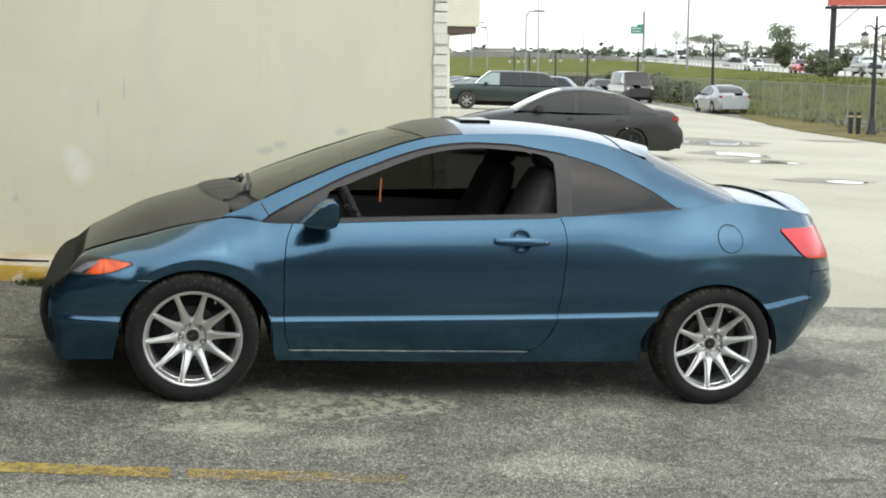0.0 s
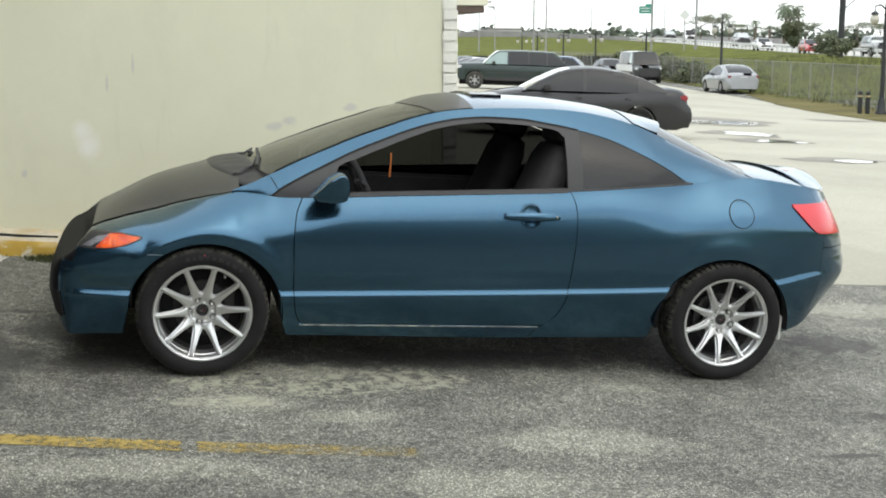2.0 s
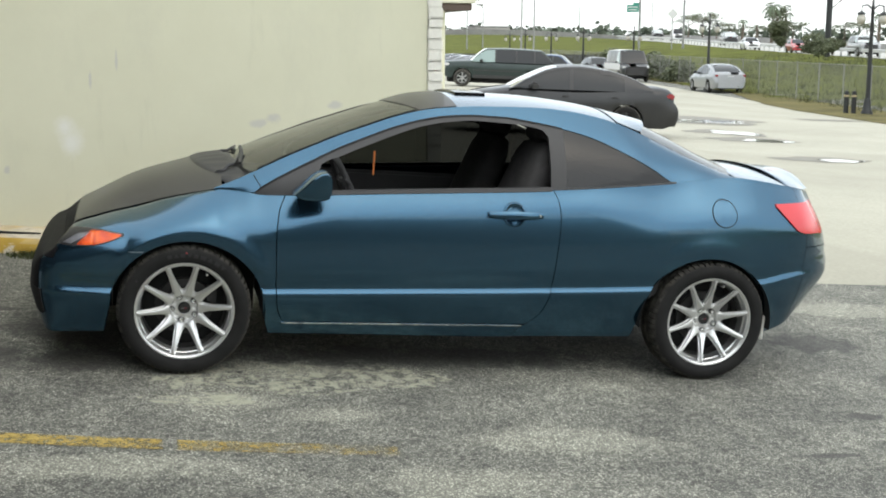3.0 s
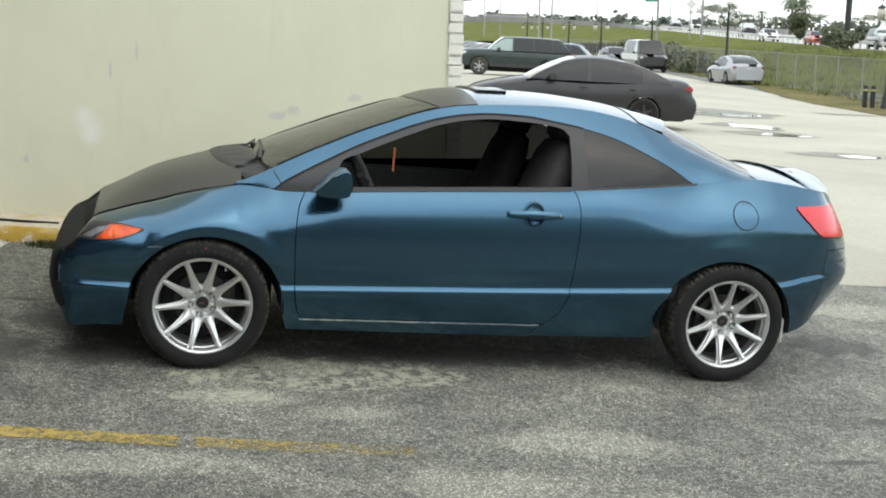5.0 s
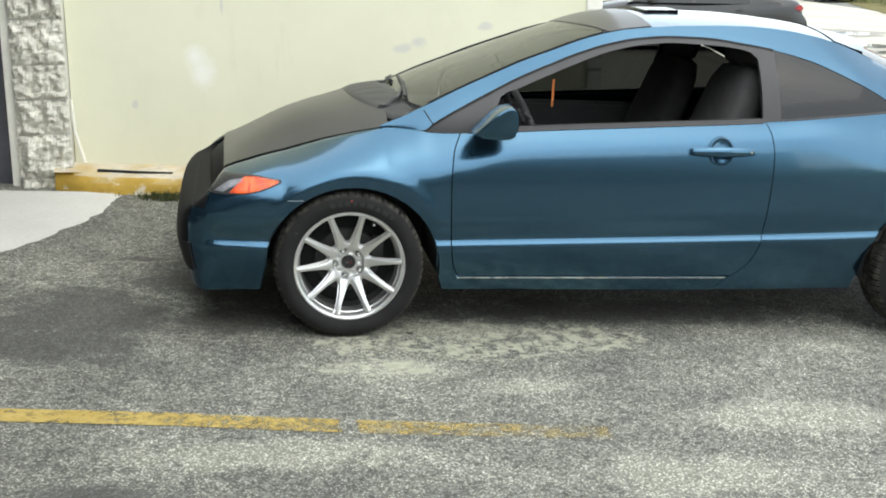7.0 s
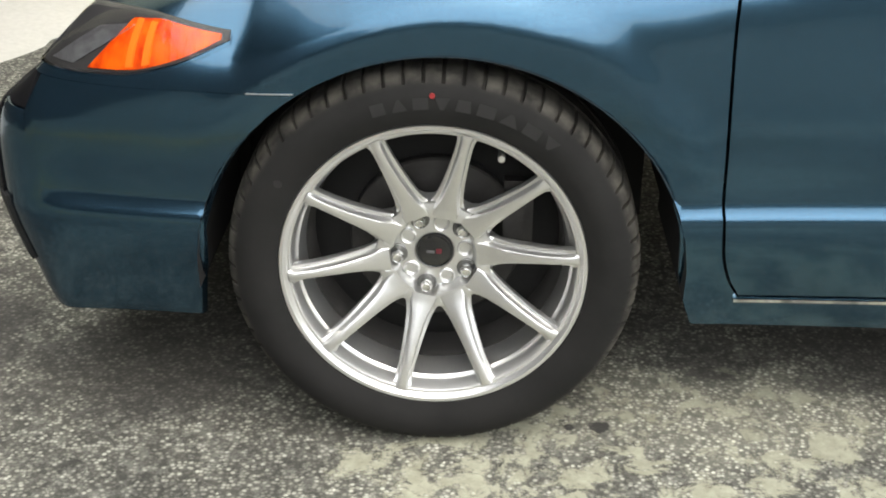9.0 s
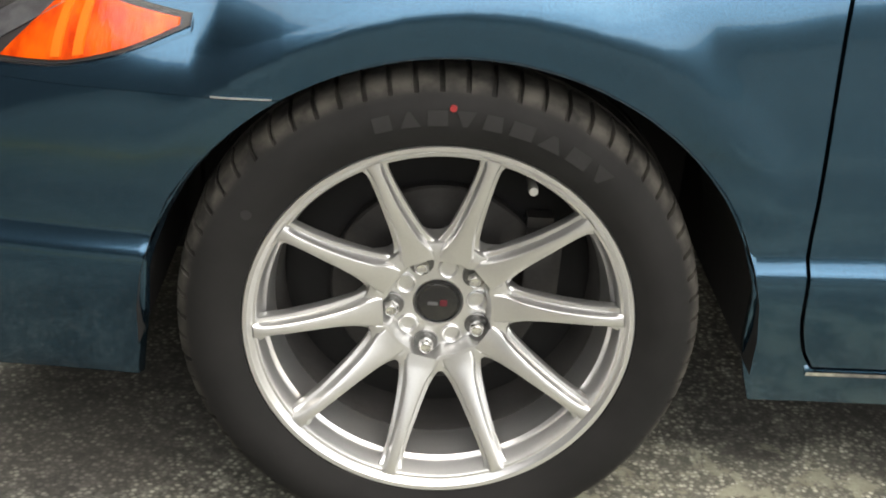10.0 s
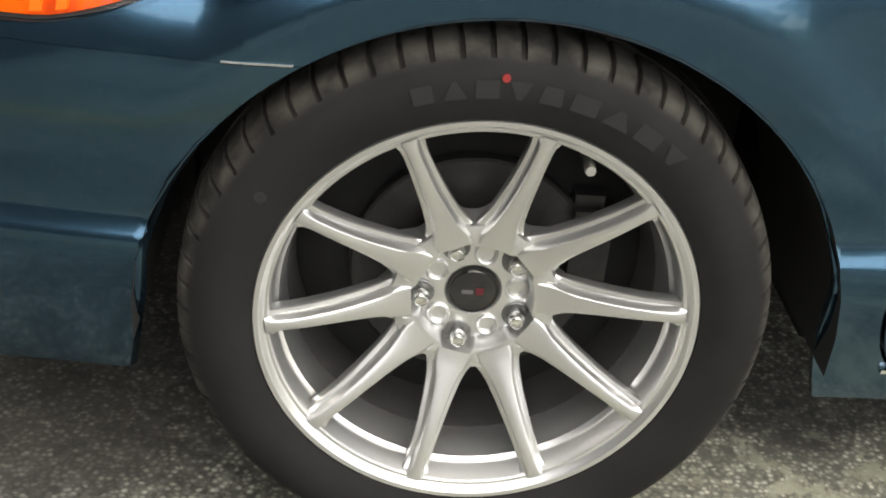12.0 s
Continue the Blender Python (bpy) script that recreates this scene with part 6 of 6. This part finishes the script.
for k, (x, y, sx, sz) in enumerate(((35.4, 73, 2.0, 0.9), (37.0, 80, 2.2, 1.1), (39.0, 89, 2.4, 1.2), (41.0, 98, 2.6, 1.2))):
    bush((x, y, ground_z(x, y)), (sx * 0.7, sx, sz), 420, 60 + k, "leafy shrub growing along the fence")
for k, (p, sz) in enumerate((((49.42, 85.87, 1.63), (1.3, 1.3, 1.15)), ((50.08, 81.47, 1.05), (1.5, 1.5, 0.85)), ((52.18, 83.05, 1.13), (1.2, 1.2, 0.8)))):
    bush(p, sz, 900, 80 + k)

# ---- highway ----
HROAD = mottled("pale_highway_concrete", (0.42, 0.41, 0.38), 0.12, 0.4, 12, 0.9)
BARRIER = mottled("concrete_barrier", (0.24, 0.232, 0.22), 0.30, 0.12, 2, 0.9)
ys = [-300, -120, -40, 0] + steps(30, 200, 34) + steps(220, 900, 20)
part("highway", grid_mesh([[(road_x(y) + d, y, HIGHWAY(y) + 0.03) for d in (-0.6, 0, 12, 24, 36)] + [(road_x(y) + 70, y, HIGHWAY(y) - 0.6)] for y in ys]), HROAD, None, "pale concrete highway on the bank", True, kind="structure")
rail = thing("guard_rail", None, "grey steel guard rail on short posts along the highway", "guard rail")
bm = grid_mesh([[(road_x(y) - 0.2 - o, y, HIGHWAY(y) + h) for o, h in ((0, 0.48), (0.06, 0.54), (0.0, 0.62), (0.06, 0.70), (0, 0.78), (-0.03, 0.78), (-0.03, 0.48))] for y in steps(20, 240, 110)], close_v=True)
part("beam", bm, RAIL, rail)
post = None
for y in steps(22, 238, 108):
    if post is None:
        ob = part("post", box(bmesh.new(), -0.07, 0.07, -0.09, 0.09, -0.2, 0.75), RAIL, rail, "", False)
        post = ob.data
    else:
        ob = new("post", post)
        ob.parent = rail
    ob.location = (road_x(y) - 0.1, y, HIGHWAY(y))
bm = grid_mesh([[(road_x(y) + 17 + o, y, HIGHWAY(y) + h) for o, h in ((-0.3, 0), (-0.12, 0.3), (-0.08, 0.9), (0.08, 0.9), (0.12, 0.3), (0.3, 0))] for y in steps(30, 600, 60)])
part("median_barrier", bm, BARRIER, None, "concrete median barrier of the highway", True, kind="structure")
# overpass wall in the distance
bm = grid_mesh([[(x, y, z - 2.4), (x, y, z), (x + 0.5, y + 0.5, z), (x + 0.5, y + 0.5, z - 0.2)] for x, y, z in ((77.85, 318.55, 4.88), (86.42, 306.10, 5.10), (91.24, 284.08, 4.65), (97.07, 261.75, 3.88), (92.37, 221.19, 3.06))])
far = grid_mesh([[a, ((a[0] + e[0]) / 2, (a[1] + e[1]) / 2, (a[2] + e[2]) / 2 - 0.4), e] for a, e in (((78.29, 320.33, 3.60), (39.90, 160.75, 0.18)), ((86.92, 307.86, 3.72), (44.35, 154.47, 0.24)), ((91.81, 285.84, 3.49), (48.46, 148.29, 0.30)), ((97.74, 263.55, 3.04), (51.82, 137.09, 0.40)), ((93.12, 223.00, 2.45), (53.72, 126.24, 0.50)))])
part("far_bank", far, GRASS, None, "grassy slope under the distant overpass", True, kind="structure")
part("overpass_wall", bm, BARRIER, None, "long grey concrete parapet of an overpass", True, kind="structure")


def road_car(px, mt, spec, heading, label):
    x, y, z = px
    c = parked_car((x, y), heading, mt, spec, label)
    c.location.z = z
    return c


for px, mt, spec, label in ((((70.75, 132.75, 2.16)), WHITE_CAR, SEDAN, "white sedan on the highway"), (((65.66, 100.61, 1.41)), SILVER_PAINT, SUV, "silver wagon on the highway"), (((68.42, 117.66, 1.77)), RED_CAR, SEDAN, "red sedan on the highway"),
                            (((82.04, 161.25, 2.58)), BLACK_CAR, SUV, "black wagon on the highway"), (((91.71, 200.60, 3.35)), WHITE_CAR, VAN, "white van on the highway"), (((92.45, 210.83, 3.42)), GREY_PAINT, SUV, "grey wagon on the highway")):
    road_car((px[0], px[1], HIGHWAY(px[1]) + 0.05), mt, spec, 72, label)

# ---- lamps, poles and signs ----
GLOBE = Mat("white_globe", (0.40, 0.38, 0.32), 0.25, 0.0, 0.5).m


def street_lamp(x, y, h, turn=0):
    """Black iron post with two hanging white globes."""
    z = ground_z(x, y)
    root = thing("street_lamp", Matrix.Translation((x, y, z)) @ Matrix.Rotation(radians(turn), 4, "Z"), "black iron lamp post with two white globes", "lamp post", "lamp posts")
    part("base", lathe([(0.0001, 0.0), (0.20, 0.0), (0.20, 0.10), (0.15, 0.18), (0.13, 0.45), (0.085, 0.60)], 16, axis="Z"), IRON, root)
    part("pole", lathe([(0.085, 0.6), (0.075, h * 0.5), (0.055, h - 0.3), (0.06, h - 0.28), (0.05, h - 0.22), (0.03, h), (0.05, h + 0.05), (0.0001, h + 0.22)], 14, axis="Z"), IRON, root)
    for s in (-1, 1):
        bm = tube(bmesh.new(), [(0, 0, h - 0.35), (s * 0.25, 0, h - 0.18), (s * 0.48, 0, h - 0.22), (s * 0.50, 0, h - 0.42)], 0.028, 8)
        arm = part("arm", bm, IRON, root)
        bm = lathe([(0.03, h - 0.40), (0.13, h - 0.46), (0.15, h - 0.52), (0.0001, h - 0.53)], 14, axis="Z")
        part("shade", bm, IRON, arm).location = (s * 0.5, 0, 0)
        bm = lathe([(0.09, h - 0.52), (0.15, h - 0.60), (0.16, h - 0.70), (0.12, h - 0.81), (0.05, h - 0.86), (0.0001, h - 0.87)], 16, axis="Z")
        part("globe", bm, GLOBE, arm, "white glass globe").location = (s * 0.5, 0, 0)
    return root


for x, y, h in ((25.15, 34.60, 3.98), (30.70, 59.25, 3.92), (34.44, 79.14, 3.5), (33.10, 85.70, 3.5), (35.94, 101.64, 3.5), (37.38, 113.77, 3.5), (39.45, 125.74, 3.5)):
    street_lamp(x, y, h, 10)

for px in ((24.43, 34.78), (24.69, 34.71)):
    z = ground_z(*px)
    b = thing("bollard", Matrix.Translation((px[0], px[1], z)), "black bollard with a pale band at the verge", "bollard", "bollards")
    part("post", lathe([(0.0001, 0.0), (0.085, 0.0), (0.085, 0.70), (0.085, 0.74), (0.07, 0.80), (0.0001, 0.82)], 16, axis="Z"), IRON, b)
    part("band", lathe([(0.086, 0.60), (0.0885, 0.61), (0.0885, 0.66), (0.086, 0.67)], 16, axis="Z"), mottled("pale_band", (0.34, 0.28, 0.16), 0.1), b)


def light_mast(p, h, arm, label="tall grey highway light mast"):
    x, y, z = p
    root = thing("light_mast", Matrix.Translation(p), label, "light mast")
    part("pole", tube(bmesh.new(), [(0, 0, -0.5), (0, 0, h)], 0.10, 8, 0.06), GALV, root)
    if arm:
        part("arm", tube(bmesh.new(), [(0, 0, h), (arm * 0.4, 0, h + 0.4), (arm, 0, h + 0.45)], 0.08, 6), GALV, root)
        part("lamp_head", box(bmesh.new(), arm - 0.1, arm + 0.9, -0.2, 0.2, h + 0.35, h + 0.55, 0.05), GALV, root)
    return root


light_mast((35.78, 109.88, 0.93), 5.2, 0.9)
light_mast((43.11, 128.93, 1.19), 8.5, 0)
light_mast((42.00, 87.70, 1.78), 8.2, 0)
light_mast((43.84, 159.94, 1.23), 5.5, 0.8)
light_mast((48.59, 169.20, 1.37), 5.0, -0.9)
light_mast((82.31, 223.54, 2.40), 7.5, 0)
light_mast((91.44, 210.95, 2.61), 7.5, 0)

SIGN_GREEN = mottled("green_sign", (0.03, 0.22, 0.16), 0.1, 2, 20, 0.5)
SIGN_PALE = mottled("pale_sign", (0.6, 0.6, 0.58), 0.1, 2, 20, 0.5)
x, y, z = (69.81, 164.13, 1.91)
sign = thing("road_sign", Matrix.Translation((x, y, z)) @ Matrix.Rotation(radians(-14), 4, "Z"), "green highway sign on a tall pole", "road sign")
part("pole", tube(bmesh.new(), [(0, 0, -1.5), (0, 0, 7.2)], 0.16, 8), GALV, sign)
part("panel", box(bmesh.new(), -1.85, -0.2, -0.25, -0.15, 4.1, 5.1, 0.03), SIGN_GREEN, sign)
part("exit_tab", box(bmesh.new(), -1.0, -0.2, -0.25, -0.15, 5.1, 5.4, 0.02), SIGN_GREEN, sign)
for k, (a, b, h) in enumerate(((-1.7, -1.1, 4.80), (-1.0, -0.4, 4.80), (-1.6, -0.5, 4.42))):
    part("legend_bar", box(bmesh.new(), a, b, -0.29, -0.25, h - 0.07, h + 0.07), SIGN_PALE, sign, "", False)
x, y, z = (57.73, 125.58, 2.58)
sign = thing("diamond_sign", Matrix.Translation((x, y, z)) @ Matrix.Rotation(radians(-16), 4, "Z"), "back of a diamond-shaped road sign on a post", "road sign")
part("pole", tube(bmesh.new(), [(0, 0, -1.5), (0, 0, 2.9)], 0.06, 6), GALV, sign)
part("panel", box(bmesh.new(), -0.42, 0.42, -0.05, 0.0, -0.42, 0.42, 0.02, Matrix.Translation((0, -0.06, 2.3)) @ Matrix.Rotation(radians(45), 4, "Y")), SIGN_PALE, sign)
x, y, z = (62.68, 101.79, 4.53)
bb = thing("billboard", Matrix.Translation((x, y, 0)) @ Matrix.Rotation(radians(-25), 4, "Z"), "billboard with a reddish face on a steel column", "billboard")
part("column", tube(bmesh.new(), [(0, 0, -1), (0, 0, z + 4.5)], 0.28, 10), IRON, bb)
part("face", box(bmesh.new(), -0.6, 4.8, -0.3, -0.1, z + 2.55, z + 6.0, 0.03), mottled("reddish_poster", (0.45, 0.10, 0.07), 0.35, 0.4, 3, 0.6), bb, "reddish poster face")
part("catwalk", box(bmesh.new(), -0.8, 4.9, -0.7, 0.3, z + 2.25, z + 2.5, 0.03), IRON, bb)
part("brace", tube(bmesh.new(), [(0.1, -0.2, z + 0.4), (2.2, -0.2, z + 2.3)], 0.05, 6), IRON, bb)

# canopy of the next building
CANOPY = mottled("cream_fascia", (0.55, 0.53, 0.42), 0.1, 1, 20, 0.7)
cx, cy, cz = (10.44, 33.14, 2.77)
canopy_b = thing("shop_canopy", None, "cream fascia canopy on a low building", "building")
part("fascia", box(bmesh.new(), cx - 8, cx, cy, cy + 6.0, cz, cz + 1.5, 0.02), CANOPY, canopy_b, "", False)
part("soffit", box(bmesh.new(), cx - 7.9, cx - 0.10, cy + 0.08, cy + 5.9, cz - 0.22, cz - 0.003, 0.02), mottled("brown_soffit", (0.085, 0.062, 0.050), 0.2, 1, 10, 0.85), canopy_b, "dark brown soffit", False)
part("wall", box(bmesh.new(), cx - 8, cx - 0.85, cy + 0.5, cy + 5.5, ground_z(cx, cy), cz - 0.223, 0.0), WALL, canopy_b, "", False)

# trees along the skyline
for k, (p, h, sp) in enumerate((((81.16, 145.82, 2.23), 4.6, 2.2), ((95.92, 199.55, 3.17), 4.2, 4.0), ((97.84, 209.49, 3.24), 3.6, 3.5), ((102.74, 208.27, 3.05), 3.2, 3.5), ((110.93, 195.83, 2.65), 3.2, 3.5), ((114.38, 215.82, 2.93), 2.6, 4.0),
                                 ((108.50, 175.59, 2.41), 3.0, 3.0), ((106.30, 165.70, 2.21), 3.2, 3.0), ((109.78, 216.95, 3.02), 2.6, 4.0))):
    tree(p, h, sp, 500, 100 + k)
for k, (p, h) in enumerate((((88.48, 170.10, 2.65), 2.6), ((95.28, 178.85, 2.71), 2.0), ((78.01, 141.39, 2.21), 4.2), ((84.57, 150.20, 2.26), 3.4), ((85.15, 129.24, 2.08), 3.2))):
    palm(p, h, 140 + k)
FARWOOD = leaf_material("far_trees", (0.05, 0.07, 0.045), (0.11, 0.13, 0.09))
rng = random.Random(77)
bm = bmesh.new()
for u in range(80):
    f = u / 79
    bx, by = -40 + 330 * f, 420 - 230 * f
    clump(bm, (bx, by, 3.6 + 0.8 * rng.random()), (5.5, 5.5, 1.6 + 1.4 * rng.random()), 60, 1.0, rng)
part("far_woods", bm, FARWOOD, None, "distant line of low trees on the horizon", False, "trees", "stuff")
FAR_BUILDING = mottled("far_building", (0.50, 0.48, 0.46), 0.1, 0.1, 2, 0.9)
for p, w, h in (((91.90, 314.97, 3.78), 9, 3.4), ((122.89, 359.48, 4.18), 12, 3.2), ((135.05, 356.53, 4.22), 10, 2.6)):
    b = thing("far_building", Matrix.Translation((p[0], p[1], 0)), "low pale building far behind the highway", "building")
    part("wall", box(bmesh.new(), -w / 2, w / 2, 0, 8, -1, 2.2 + h, 0.05), FAR_BUILDING, b, "", False)
    part("roof", box(bmesh.new(), -w / 2 - 0.3, w / 2 + 0.3, -0.3, 8.3, 2.2 + h, 2.5 + h, 0.05), BARRIER, b, "", False)
    for k in range(4):
        part("window", box(bmesh.new(), -w / 2 + 0.6 + k * w / 4, -w / 2 + 0.4 + (k + 0.7) * w / 4, -0.06, 0.02, 3.0, 4.2), DARK_GLASS, b, "", False)
